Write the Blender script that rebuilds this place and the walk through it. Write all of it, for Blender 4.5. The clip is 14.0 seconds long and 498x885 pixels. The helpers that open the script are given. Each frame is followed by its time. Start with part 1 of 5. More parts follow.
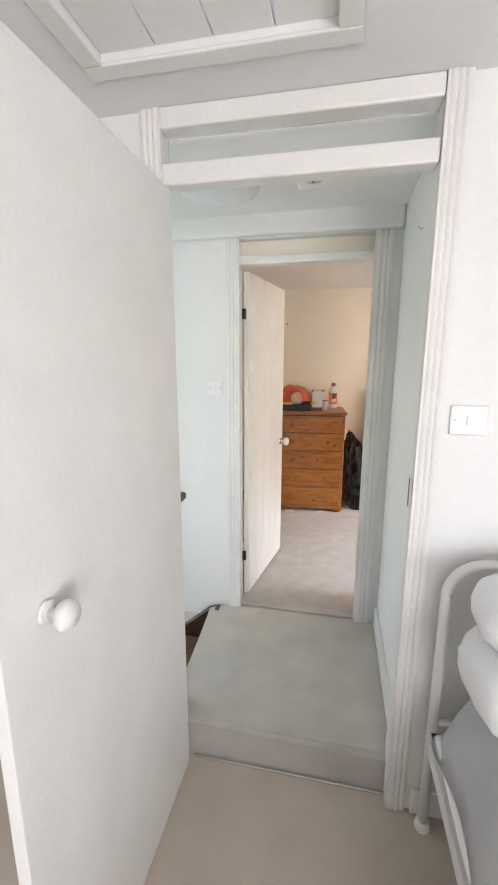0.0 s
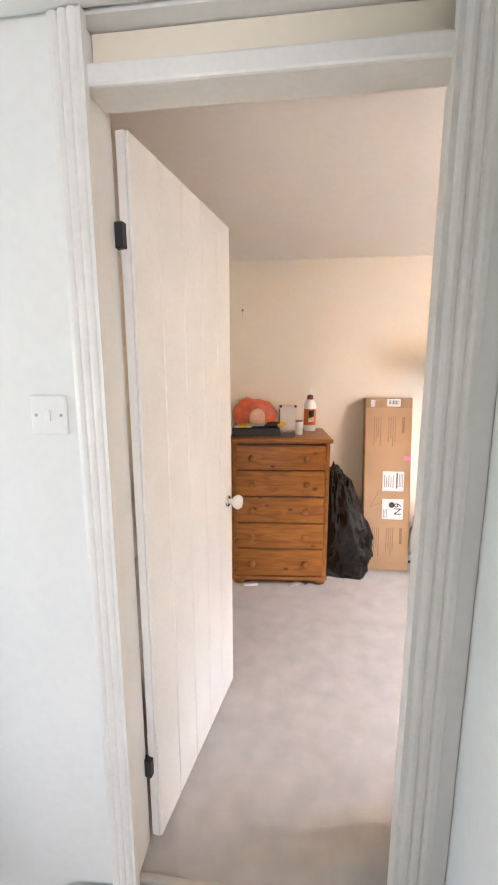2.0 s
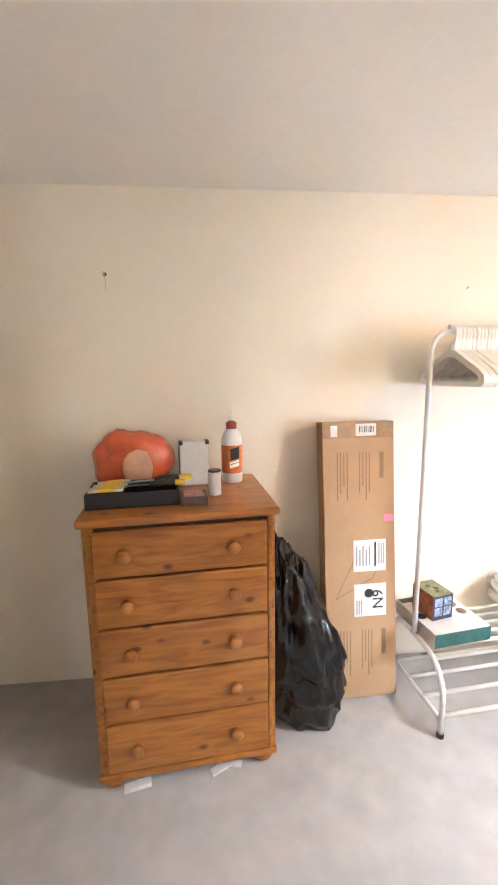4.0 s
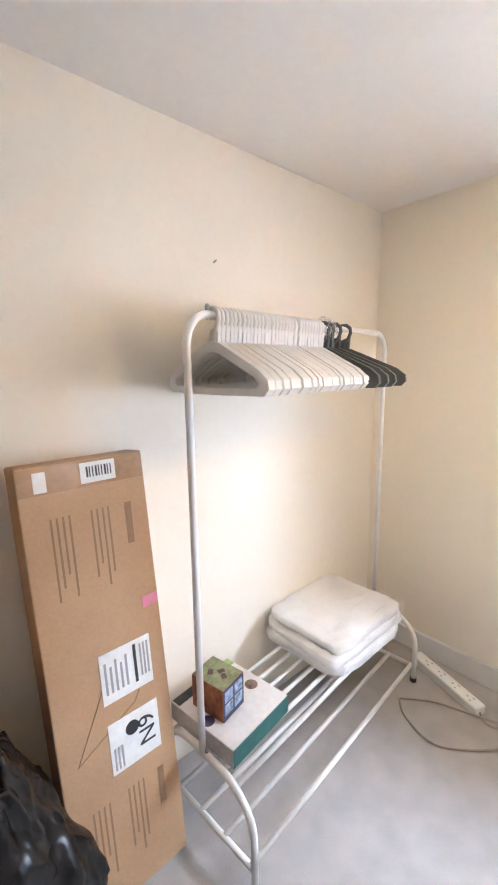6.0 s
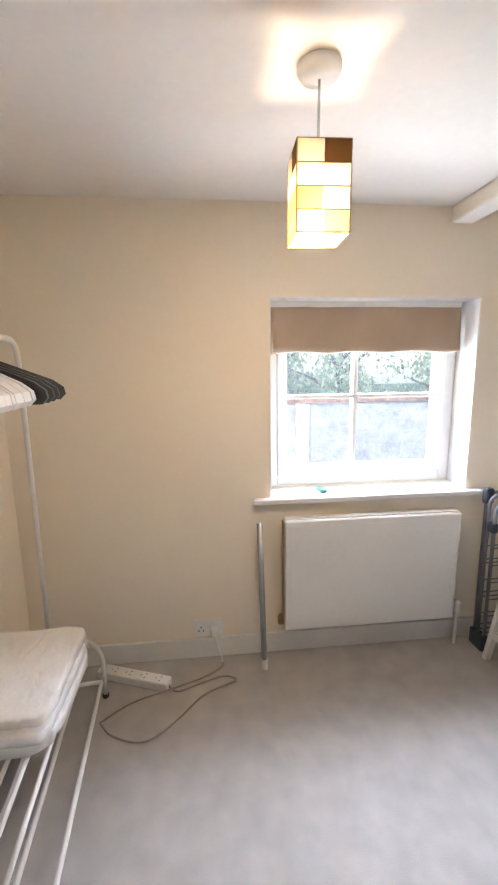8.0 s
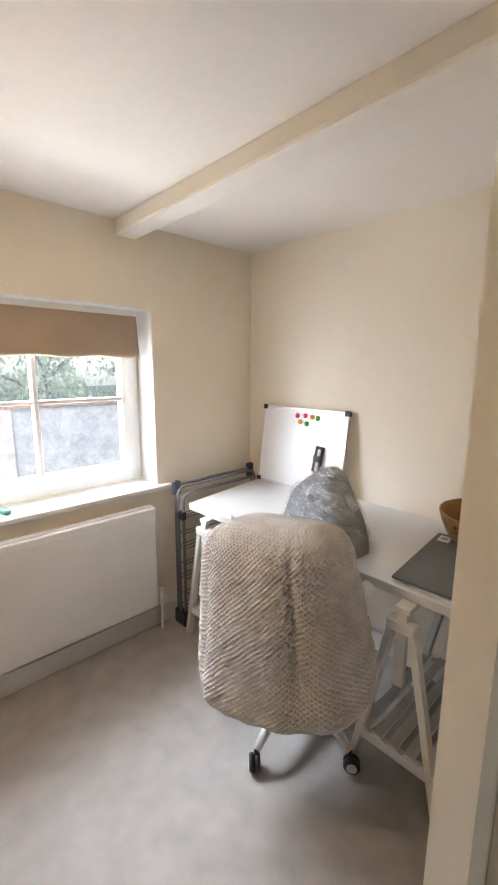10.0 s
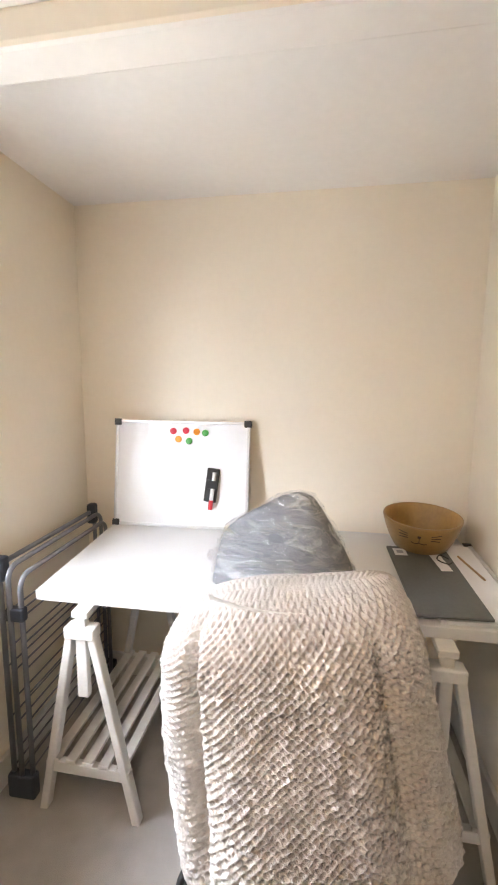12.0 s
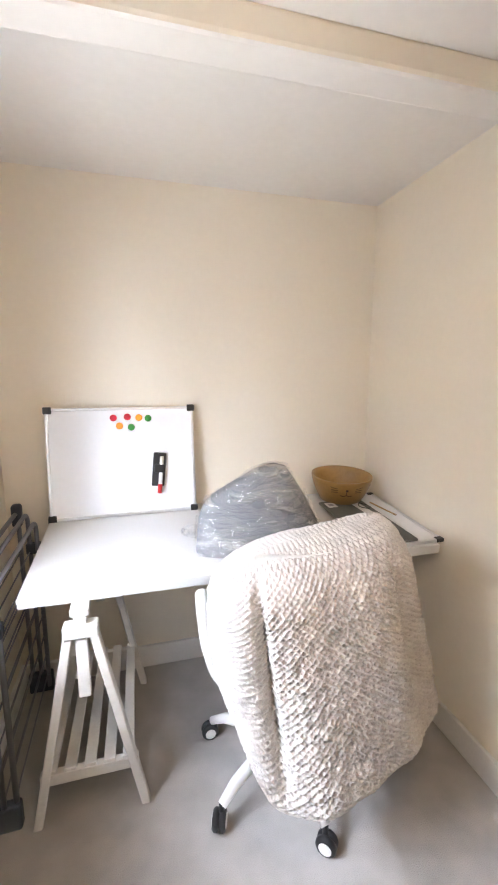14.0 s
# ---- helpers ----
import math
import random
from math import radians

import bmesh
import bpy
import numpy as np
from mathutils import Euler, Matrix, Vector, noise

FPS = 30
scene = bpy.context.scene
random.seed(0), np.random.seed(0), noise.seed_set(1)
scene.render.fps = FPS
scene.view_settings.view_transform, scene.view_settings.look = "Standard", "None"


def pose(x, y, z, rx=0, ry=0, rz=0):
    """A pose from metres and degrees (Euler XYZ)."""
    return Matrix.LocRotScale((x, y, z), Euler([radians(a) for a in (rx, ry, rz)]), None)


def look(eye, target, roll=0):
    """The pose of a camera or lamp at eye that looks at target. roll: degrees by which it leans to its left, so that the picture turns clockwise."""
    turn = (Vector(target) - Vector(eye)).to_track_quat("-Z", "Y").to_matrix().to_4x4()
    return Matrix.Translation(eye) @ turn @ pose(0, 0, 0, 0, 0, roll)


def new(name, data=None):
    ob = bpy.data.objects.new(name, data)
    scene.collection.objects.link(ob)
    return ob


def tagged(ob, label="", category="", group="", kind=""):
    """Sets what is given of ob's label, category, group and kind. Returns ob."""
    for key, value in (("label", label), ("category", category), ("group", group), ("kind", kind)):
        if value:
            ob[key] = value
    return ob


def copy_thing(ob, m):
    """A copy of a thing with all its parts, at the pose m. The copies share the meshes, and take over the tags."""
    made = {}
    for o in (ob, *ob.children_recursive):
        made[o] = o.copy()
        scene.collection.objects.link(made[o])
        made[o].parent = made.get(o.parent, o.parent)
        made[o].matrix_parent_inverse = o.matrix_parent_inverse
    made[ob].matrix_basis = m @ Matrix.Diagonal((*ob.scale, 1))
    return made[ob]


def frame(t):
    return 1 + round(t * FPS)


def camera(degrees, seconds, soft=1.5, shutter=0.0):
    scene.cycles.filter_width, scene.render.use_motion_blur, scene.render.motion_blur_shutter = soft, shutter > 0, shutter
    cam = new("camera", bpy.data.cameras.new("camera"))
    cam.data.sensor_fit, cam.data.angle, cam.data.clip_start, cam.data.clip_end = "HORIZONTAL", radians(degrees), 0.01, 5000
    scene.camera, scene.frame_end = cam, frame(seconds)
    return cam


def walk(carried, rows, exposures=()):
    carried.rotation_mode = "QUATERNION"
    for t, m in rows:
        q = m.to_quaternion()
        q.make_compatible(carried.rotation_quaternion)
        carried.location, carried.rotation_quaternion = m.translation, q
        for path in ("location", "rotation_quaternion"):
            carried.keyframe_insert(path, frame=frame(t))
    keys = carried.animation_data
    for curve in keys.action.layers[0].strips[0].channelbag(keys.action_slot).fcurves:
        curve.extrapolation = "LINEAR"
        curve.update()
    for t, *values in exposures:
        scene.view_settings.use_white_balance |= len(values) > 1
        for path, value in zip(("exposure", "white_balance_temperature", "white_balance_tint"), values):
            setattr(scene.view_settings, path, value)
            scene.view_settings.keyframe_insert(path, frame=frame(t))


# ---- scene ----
cam = camera(62.4, 14.0, soft=2.0)
PATH = [
    (0, (0.287, 0.331, 1.449), (-0.116, 2.248, 1.044), 0.1),
    (0.5, (0.317, 0.635, 1.41), (0.012, 2.577, 1.043), -0.3),
    (1, (0.329, 0.951, 1.428), (0.039, 2.9, 1.083), -0.2),
    (1.5, (0.247, 1.302, 1.416), (-0.017, 3.252, 1.059), -0.1),
    (2, (0.19, 1.641, 1.389), (-0.05, 3.594, 1.03), -0.1),
    (2.2, (0.172, 1.791, 1.393), (-0.048, 3.746, 1.033), -0.5),
    (4.3, (0.189, 2.97, 1.39), (0.545, 4.911, 1.065), -0.4),
    (4.5, (0.211, 3.033, 1.377), (0.709, 4.943, 1.057), -0.2),
    (5, (0.246, 3.208, 1.392), (1.112, 4.984, 1.079), 0.1),
    (5.5, (0.324, 3.327, 1.389), (1.45, 4.95, 1.07), 0.1),
    (6, (0.44, 3.5, 1.396), (1.748, 4.973, 1.047), -0.8),
    (6.5, (0.508, 3.616, 1.39), (2.034, 4.857, 1.026), -1.7),
    (7, (0.459, 3.756, 1.395), (2.284, 4.51, 1.078), -2.1),
    (7.5, (0.458, 3.818, 1.425), (2.408, 4.083, 1.068), -1.5),
    (8, (0.427, 3.758, 1.425), (2.385, 3.562, 1.065), -0.8),
    (8.5, (0.36, 3.711, 1.43), (2.235, 3.117, 1.069), -0.4),
    (9, (0.281, 3.68, 1.434), (2.008, 2.737, 1.078), 0.1),
    (9.2, (0.262, 3.669, 1.436), (1.918, 2.606, 1.081), 0.2),
    (11.3, (0.921, 3.489, 1.442), (1.86, 1.763, 1.07), 1.3),
    (11.5, (1.024, 3.481, 1.424), (1.804, 1.674, 1.064), 1.7),
    (12, (1.258, 3.49, 1.369), (1.581, 1.536, 1.097), 0.5),
    (12.5, (1.364, 3.535, 1.351), (1.418, 1.554, 1.081), -0.0),
    (13, (1.532, 3.611, 1.35), (1.495, 1.634, 1.049), 0.1),
    (13.5, (1.656, 3.608, 1.352), (1.478, 1.645, 1.012), 0.1),
    (14, (1.751, 3.602, 1.363), (1.239, 1.699, 1.027), 0.1),
]
walk(cam, [(t, look(eye, target, roll)) for t, eye, target, roll in PATH],
     exposures=[(0.0, 1.8, 6350, 13), (1.0, 1.95, 6350, 11), (1.5, 2.0, 6400, 16), (2.2, 1.95, 6400, 17), (4.3, 2.1, 5850, 10), (5.5, 1.7, 5450, 10), (7.0, 1.5, 5450, 10), (7.6, 1.2, 5650, 10), (8.2, 0.82, 5900, 11), (9.2, 0.55, 6150, 10), (11.3, 1.03, 6350, 10), (14.0, 1.02, 6050, 11)])

# ---- light ----
world = bpy.data.worlds.new("world")
scene.world = world
world.use_nodes = True
wn = world.node_tree
sky = wn.nodes.new("ShaderNodeTexSky")
sky.sky_type, sky.sun_disc = "NISHITA", False
sky.sun_elevation, sky.sun_rotation = radians(54), radians(302)
wn.links.new(sky.outputs["Color"], wn.nodes["Background"].inputs["Color"])
wn.nodes["Background"].inputs["Strength"].default_value = 0.15


def lamp(name, kind, m, energy, colour, size=None, size_y=None):
    data = bpy.data.lights.new(name, kind)
    data.energy, data.color = energy, colour
    if kind == "AREA":
        data.shape, data.size, data.size_y = "RECTANGLE", size, size_y
    elif kind == "SUN":
        data.angle = radians(0.6)
    else:
        data.shadow_soft_size = size
    ob = new(name, data)
    ob.matrix_world = m
    return ob


lamp("sun", "SUN", look((-5.5, 3.5, 9.0), (0, 0, 0)), 2.2, (1.0, 0.95, 0.88))
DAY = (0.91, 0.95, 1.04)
# added area lamps beyond the one window, out of sight, in place of sky light
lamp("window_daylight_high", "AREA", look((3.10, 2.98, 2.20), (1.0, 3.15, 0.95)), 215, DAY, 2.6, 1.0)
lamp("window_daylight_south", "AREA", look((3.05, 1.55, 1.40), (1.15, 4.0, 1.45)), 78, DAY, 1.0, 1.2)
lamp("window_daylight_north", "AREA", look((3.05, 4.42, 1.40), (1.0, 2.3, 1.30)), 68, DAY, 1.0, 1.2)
# unseen fill lamp, added low outside the window to brighten the ceiling
lamp("ceiling_fill", "AREA", look((3.30, 2.98, 0.12), (1.3, 3.0, 1.6)), 34, (1.0, 0.97, 0.93), 1.9, 0.5)
# two lamps added for daylight from assumed windows out of view
lamp("bed_room_daylight", "AREA", look((1.5, -1.62, 1.25), (0.3, 0.2, 1.2)), 19.5, (1.0, 0.96, 0.96), 1.5, 1.1)
lamp("stair_daylight", "AREA", look((-2.02, 2.05, 1.15), (-1.0, 2.05, 0.9)), 3.0, (0.84, 0.97, 0.93), 0.6, 0.9)
PX, PY = 1.495, 3.475
lamp("pendant_bulb", "POINT", pose(PX, PY, 1.738), 7.8, (1.0, 0.69, 0.40), 0.045)

# ---- materials ----


def mat(name, colour, rough=0.6, metal=0.0, vary=0.06, big=3.0, fine=60.0, bump=0.1, dark=None, coat=0.0, sheen=0.0):
    """A surface with slow stains, fine grain and a fine relief."""
    m = bpy.data.materials.new(name)
    m.use_nodes = True
    nt = m.node_tree
    b = nt.nodes["Principled BSDF"]
    b.inputs["Roughness"].default_value, b.inputs["Metallic"].default_value = rough, metal
    b.inputs["Coat Weight"].default_value = coat
    b.inputs["Sheen Weight"].default_value = sheen
    tc = nt.nodes.new("ShaderNodeTexCoord")
    n1, n2 = nt.nodes.new("ShaderNodeTexNoise"), nt.nodes.new("ShaderNodeTexNoise")
    n1.inputs["Scale"].default_value, n1.inputs["Detail"].default_value = big, 5
    n2.inputs["Scale"].default_value, n2.inputs["Detail"].default_value = fine, 4
    for n in (n1, n2):
        nt.links.new(tc.outputs["Object"], n.inputs["Vector"])
    mx = nt.nodes.new("ShaderNodeMath")
    mx.operation = "MULTIPLY_ADD"
    nt.links.new(n1.outputs["Fac"], mx.inputs[0])
    mx.inputs[1].default_value = 0.6
    half = nt.nodes.new("ShaderNodeMath")
    half.operation = "MULTIPLY"
    half.inputs[1].default_value = 0.4
    nt.links.new(n2.outputs["Fac"], half.inputs[0])
    nt.links.new(half.outputs[0], mx.inputs[2])
    ramp = nt.nodes.new("ShaderNodeValToRGB")
    c = Vector(colour)
    d = Vector(dark) if dark else c * (1 - 2.2 * vary)
    ramp.color_ramp.elements[0].position, ramp.color_ramp.elements[1].position = 0.3, 0.68
    ramp.color_ramp.elements[0].color = (*d, 1)
    ramp.color_ramp.elements[1].color = (*[min(1, v * (1 + vary)) for v in c], 1)
    nt.links.new(mx.outputs[0], ramp.inputs["Fac"])
    nt.links.new(ramp.outputs["Color"], b.inputs["Base Color"])
    if bump:
        bp = nt.nodes.new("ShaderNodeBump")
        bp.inputs["Strength"].default_value, bp.inputs["Distance"].default_value = bump, 0.004
        nt.links.new(mx.outputs[0] if fine < 30 else n2.outputs["Fac"], bp.inputs["Height"])
        nt.links.new(bp.outputs["Normal"], b.inputs["Normal"])
    return m


def wood(name, light, dark, scale=(1, 14, 14), rough=0.4, knots=True, coat=0.15):
    """Pine or stained wood: long grain, rings and knots."""
    m = bpy.data.materials.new(name)
    m.use_nodes = True
    nt = m.node_tree
    b = nt.nodes["Principled BSDF"]
    b.inputs["Roughness"].default_value, b.inputs["Coat Weight"].default_value = rough, coat
    tc, mp = nt.nodes.new("ShaderNodeTexCoord"), nt.nodes.new("ShaderNodeMapping")
    oi = nt.nodes.new("ShaderNodeObjectInfo")
    sh = nt.nodes.new("ShaderNodeVectorMath")
    sh.operation = "MULTIPLY_ADD"
    comb = nt.nodes.new("ShaderNodeCombineXYZ")
    for i in range(3):
        nt.links.new(oi.outputs["Random"], comb.inputs[i])
    nt.links.new(comb.outputs[0], sh.inputs[0])
    sh.inputs[1].default_value = (7, 11, 5)
    nt.links.new(tc.outputs["Object"], sh.inputs[2])
    nt.links.new(sh.outputs[0], mp.inputs["Vector"])
    mp.inputs["Scale"].default_value = scale
    n = nt.nodes.new("ShaderNodeTexNoise")
    n.inputs["Scale"].default_value, n.inputs["Detail"].default_value, n.inputs["Distortion"].default_value = 4.0, 8, 1.2
    nt.links.new(mp.outputs[0], n.inputs["Vector"])
    ramp = nt.nodes.new("ShaderNodeValToRGB")
    e = ramp.color_ramp.elements
    e[0].position, e[0].color = 0.33, (*dark, 1)
    e[1].position, e[1].color = 0.62, (*light, 1)
    nt.links.new(n.outputs["Fac"], ramp.inputs["Fac"])
    col = ramp.outputs["Color"]
    if knots:
        v = nt.nodes.new("ShaderNodeTexVoronoi")
        v.inputs["Scale"].default_value = 8.5
        mp2 = nt.nodes.new("ShaderNodeMapping")
        mp2.inputs["Scale"].default_value = (0.8, 1.2, 1.3)
        nt.links.new(sh.outputs[0], mp2.inputs["Vector"])
        nt.links.new(mp2.outputs[0], v.inputs["Vector"])
        r2 = nt.nodes.new("ShaderNodeValToRGB")
        r2.color_ramp.elements[0].position, r2.color_ramp.elements[0].color = 0.06, (1, 1, 1, 1)
        r2.color_ramp.elements[1].position, r2.color_ramp.elements[1].color = 0.15, (0, 0, 0, 1)
        nt.links.new(v.outputs["Distance"], r2.inputs["Fac"])
        mix = nt.nodes.new("ShaderNodeMix")
        mix.data_type = "RGBA"
        nt.links.new(r2.outputs["Color"], mix.inputs["Factor"])
        nt.links.new(col, mix.inputs[6])
        mix.inputs[7].default_value = (dark[0] * 0.45, dark[1] * 0.35, dark[2] * 0.35, 1)
        col = mix.outputs[2]
    nt.links.new(col, b.inputs["Base Color"])
    bp = nt.nodes.new("ShaderNodeBump")
    bp.inputs["Strength"].default_value, bp.inputs["Distance"].default_value = 0.15, 0.003
    nt.links.new(n.outputs["Fac"], bp.inputs["Height"])
    nt.links.new(bp.outputs["Normal"], b.inputs["Normal"])
    return m


def glass(name, tint=(1, 1, 1), rough=0.0):
    m = bpy.data.materials.new(name)
    m.use_nodes = True
    b = m.node_tree.nodes["Principled BSDF"]
    b.inputs["Base Color"].default_value = (*tint, 1)
    b.inputs["Transmission Weight"].default_value, b.inputs["Roughness"].default_value, b.inputs["IOR"].default_value = 1, rough, 1.45
    return m


CREAM = mat("cream_wall_paint", (0.87, 0.795, 0.66), 0.75, vary=0.015, big=1.6, fine=45, bump=0.05)
CEIL = mat("white_ceiling_paint", (0.86, 0.825, 0.77), 0.85, vary=0.02, big=1.3, fine=35, bump=0.06)
WHITE = mat("white_wall_paint", (0.81, 0.81, 0.79), 0.75, vary=0.025, big=1.7, fine=45, bump=0.06)
GLOSS = mat("white_wood_paint", (0.80, 0.785, 0.75), 0.38, vary=0.035, big=5, fine=90, bump=0.06)
CARPET = mat("beige_carpet", (0.47, 0.443, 0.415), 0.95, vary=0.10, big=10, fine=420, bump=0.55, sheen=0.25)
CARPET3 = mat("warm_beige_carpet", (0.56, 0.485, 0.405), 0.95, vary=0.08, big=5, fine=420, bump=0.55, sheen=0.25)
CARPET2 = mat("grey_beige_carpet", (0.50, 0.47, 0.42), 0.95, vary=0.10, big=5.5, fine=420, bump=0.55, sheen=0.25)
PINE = wood("orange_pine", (0.40, 0.150, 0.024), (0.24, 0.078, 0.012), (1.2, 9, 9), 0.34)
DARKWOOD = wood("dark_stained_wood", (0.085, 0.035, 0.022), (0.04, 0.016, 0.012), (9, 2, 9), 0.35, False)
BROWNWOOD = wood("worn_brown_stair_wood", (0.15, 0.075, 0.042), (0.08, 0.038, 0.022), (9, 2, 9), 0.5, False, 0.0)
CHROME = mat("chrome", (0.75, 0.75, 0.74), 0.18, 1.0, 0.03, bump=0)
STEEL = mat("grey_steel", (0.45, 0.46, 0.48), 0.35, 1.0, 0.05, bump=0)
BLACK = mat("black_plastic", (0.018, 0.018, 0.02), 0.45, vary=0.1, bump=0.05)
UPVC = mat("white_plastic", (0.82, 0.82, 0.80), 0.35, vary=0.02, bump=0.02)
ENAMEL = mat("white_enamel", (0.78, 0.765, 0.73), 0.3, vary=0.025, bump=0.03)
PANE = glass("window_glass")
# a bluish veil in the glass shader imitates glare and haze over the view
pn = PANE.node_tree
haze, haze_mix = pn.nodes.new("ShaderNodeBsdfTranslucent"), pn.nodes.new("ShaderNodeMixShader")
haze.inputs["Color"].default_value = (0.85, 0.92, 1.0, 1)
haze_mix.inputs[0].default_value = 0.010
pn.links.new(pn.nodes["Principled BSDF"].outputs[0], haze_mix.inputs[1]), pn.links.new(haze.outputs[0], haze_mix.inputs[2])
pn.links.new(haze_mix.outputs[0], pn.nodes["Material Output"].inputs["Surface"])

# ---- mesh helpers ----


def obj(name, bm, material, parent=None, label="", smooth=False):
    me = bpy.data.meshes.new(name)
    bmesh.ops.recalc_face_normals(bm, faces=bm.faces[:])
    bm.to_mesh(me)
    bm.free()
    me.materials.append(material)
    if smooth:
        me.shade_smooth()
    ob = new(name, me)
    if parent:
        ob.parent = parent
    if label:
        ob["label"] = label
    return ob


def part(name, bm, material, parent, label="", smooth=False):
    return obj(name, bm, material, parent, label, smooth)


def thing(name, x, y, z, rz=0.0, label="", category="", group="", kind=""):
    ob = new(name)
    ob.empty_display_size = 0.05
    ob.matrix_world = pose(x, y, z, 0, 0, rz)
    return tagged(ob, label, category, group, kind)


def box(x0, y0, z0, x1, y1, z1, bevel=0.0, seg=2, bm=None, m=None):
    """A box between two corners, its edges rounded; added to bm if given."""
    b = bmesh.new()
    bmesh.ops.create_cube(b, size=1.0)
    for v in b.verts:
        v.co = Vector(((x0 + x1) / 2 + v.co.x * (x1 - x0), (y0 + y1) / 2 + v.co.y * (y1 - y0), (z0 + z1) / 2 + v.co.z * (z1 - z0)))
    if bevel:
        bmesh.ops.bevel(b, geom=b.edges[:], offset=bevel, segments=seg, profile=0.5, affect="EDGES")
    if m is not None:
        bmesh.ops.transform(b, matrix=m, verts=b.verts[:])
    return join(bm, b)


def join(bm, b):
    if bm is None:
        return b
    me = bpy.data.meshes.new("piece")
    b.to_mesh(me)
    b.free()
    bm.from_mesh(me)
    bpy.data.meshes.remove(me)
    return bm


def tube(points, r, sides=10, bm=None, caps=True):
    """A round bar along a line of points; r may be a list."""
    b = bmesh.new()
    pts = [Vector(p) for p in points]
    rs = r if isinstance(r, (list, tuple)) else [r] * len(pts)
    rings, up = [], None
    for i, p in enumerate(pts):
        d = (pts[min(i + 1, len(pts) - 1)] - pts[max(i - 1, 0)]).normalized()
        if up is None:
            up = Vector((0, 0, 1)) if abs(d.z) < 0.9 else Vector((1, 0, 0))
        side = d.cross(up).normalized()
        up = side.cross(d).normalized()
        rings.append([b.verts.new(p + rs[i] * (math.cos(a) * side + math.sin(a) * up)) for a in (2 * math.pi * k / sides for k in range(sides))])
    for a, c in zip(rings, rings[1:]):
        for k in range(sides):
            b.faces.new((a[k], a[(k + 1) % sides], c[(k + 1) % sides], c[k]))
    if caps:
        b.faces.new(rings[0]), b.faces.new(rings[-1])
    return join(bm, b)


def lathe(profile, sides=24, bm=None, m=None):
    """A turned shape from (radius, height) pairs."""
    b = bmesh.new()
    rings = [[b.verts.new((max(r, 1e-4) * math.cos(a), max(r, 1e-4) * math.sin(a), z)) for a in (2 * math.pi * k / sides for k in range(sides))] for r, z in profile]
    for a, c in zip(rings, rings[1:]):
        for k in range(sides):
            b.faces.new((a[k], a[(k + 1) % sides], c[(k + 1) % sides], c[k]))
    b.faces.new(rings[0]), b.faces.new(rings[-1])
    if m is not None:
        bmesh.ops.transform(b, matrix=m, verts=b.verts[:])
    return join(bm, b)


def arc(centre, a, b, r, t0, t1, n=7):
    """Points of an arc in the plane of the unit vectors a and b."""
    c, a, b = Vector(centre), Vector(a), Vector(b)
    return [c + r * (math.cos(t) * a + math.sin(t) * b) for t in (t0 + (t1 - t0) * k / n for k in range(n + 1))]


def extrude(outline, height, axis=2, bm=None, m=None):
    """A flat outline (pairs) drawn out along an axis; for axis 1 the pairs are x and z, for axis 0 y and z."""
    b = bmesh.new()

    def put(u, v, h):
        return ((u, v, h), (u, h, v), (h, u, v))[(2, 1, 0).index(axis)]

    lo, hi = [b.verts.new(put(u, v, 0)) for u, v in outline], [b.verts.new(put(u, v, height)) for u, v in outline]
    b.faces.new(lo), b.faces.new(hi)
    for k in range(len(lo)):
        j = (k + 1) % len(lo)
        b.faces.new((lo[k], lo[j], hi[j], hi[k]))
    if m is not None:
        bmesh.ops.transform(b, matrix=m, verts=b.verts[:])
    return join(bm, b)


def structure(name, bm, material, label="", category="", smooth=False):
    return tagged(obj(name, bm, material, None, label, smooth), label, category, kind="structure")


# ---- structure ----
EAST, NORTH, SOUTH, CH = 2.29, 4.63, 1.795, 2.11
WY0, WY1, WZ0, WZ1 = 2.485, 3.472, 0.81, 1.728
DX0, DX1, DHEAD = -0.225, 0.465, 2.025

b = box(EAST, 1.6, -0.3, 2.62, WY0, 2.5)
for a in ((WY1, -0.3, 4.85, 2.5), (WY0, -0.3, WY1, WZ0), (WY0, WZ1, WY1, 2.5)):
    box(EAST, a[0], a[1], 2.62, a[2], a[3], bm=b)
structure("wall_east", b, CREAM, "cream painted plaster wall round the window", "wall")
structure("wall_north", box(-1.1, NORTH, -0.3, EAST, 4.76, 2.5), CREAM, "cream painted plaster wall behind the chest", "wall")
structure("wall_west", box(-1.1, 2.6, -0.3, -1.0, NORTH, 2.5), CREAM, "cream painted plaster wall", "wall")
structure("wall_south", box(0.66, 1.71, -0.3, EAST, SOUTH, 2.5), CREAM, "cream painted plaster wall behind the desk", "wall")
structure("wall_partition", box(0.57, 1.71, -0.3, 0.66, 2.76, 2.5), CREAM, "thin painted partition beside the desk", "wall")
structure("wall_landing", box(0.562, 1.704, -0.2, 0.568, 2.478, 2.5), WHITE, "white painted landing wall", "wall")
b = box(-2.0, 2.48, -2.6, DX0 - 0.03, 2.535, 2.5)
box(DX1 + 0.03, 2.48, -0.3, 0.562, 2.535, 2.5, bm=b), box(DX0 - 0.03, 2.48, DHEAD, DX1 + 0.03, 2.535, 2.5, bm=b)
structure("wall_door_landing", b, WHITE, "white painted wall round the bedroom door", "wall")
b = box(-1.1, 2.537, -0.3, DX0 - 0.03, 2.59, 2.5)
box(DX1 + 0.03, 2.537, -0.3, 0.568, 2.59, 2.5, bm=b), box(DX0 - 0.03, 2.537, DHEAD, DX1 + 0.03, 2.59, 2.5, bm=b)
structure("wall_door_bedroom", b, CREAM, "cream painted wall round the bedroom door", "wall")
F0, F1 = 1.62, 1.70
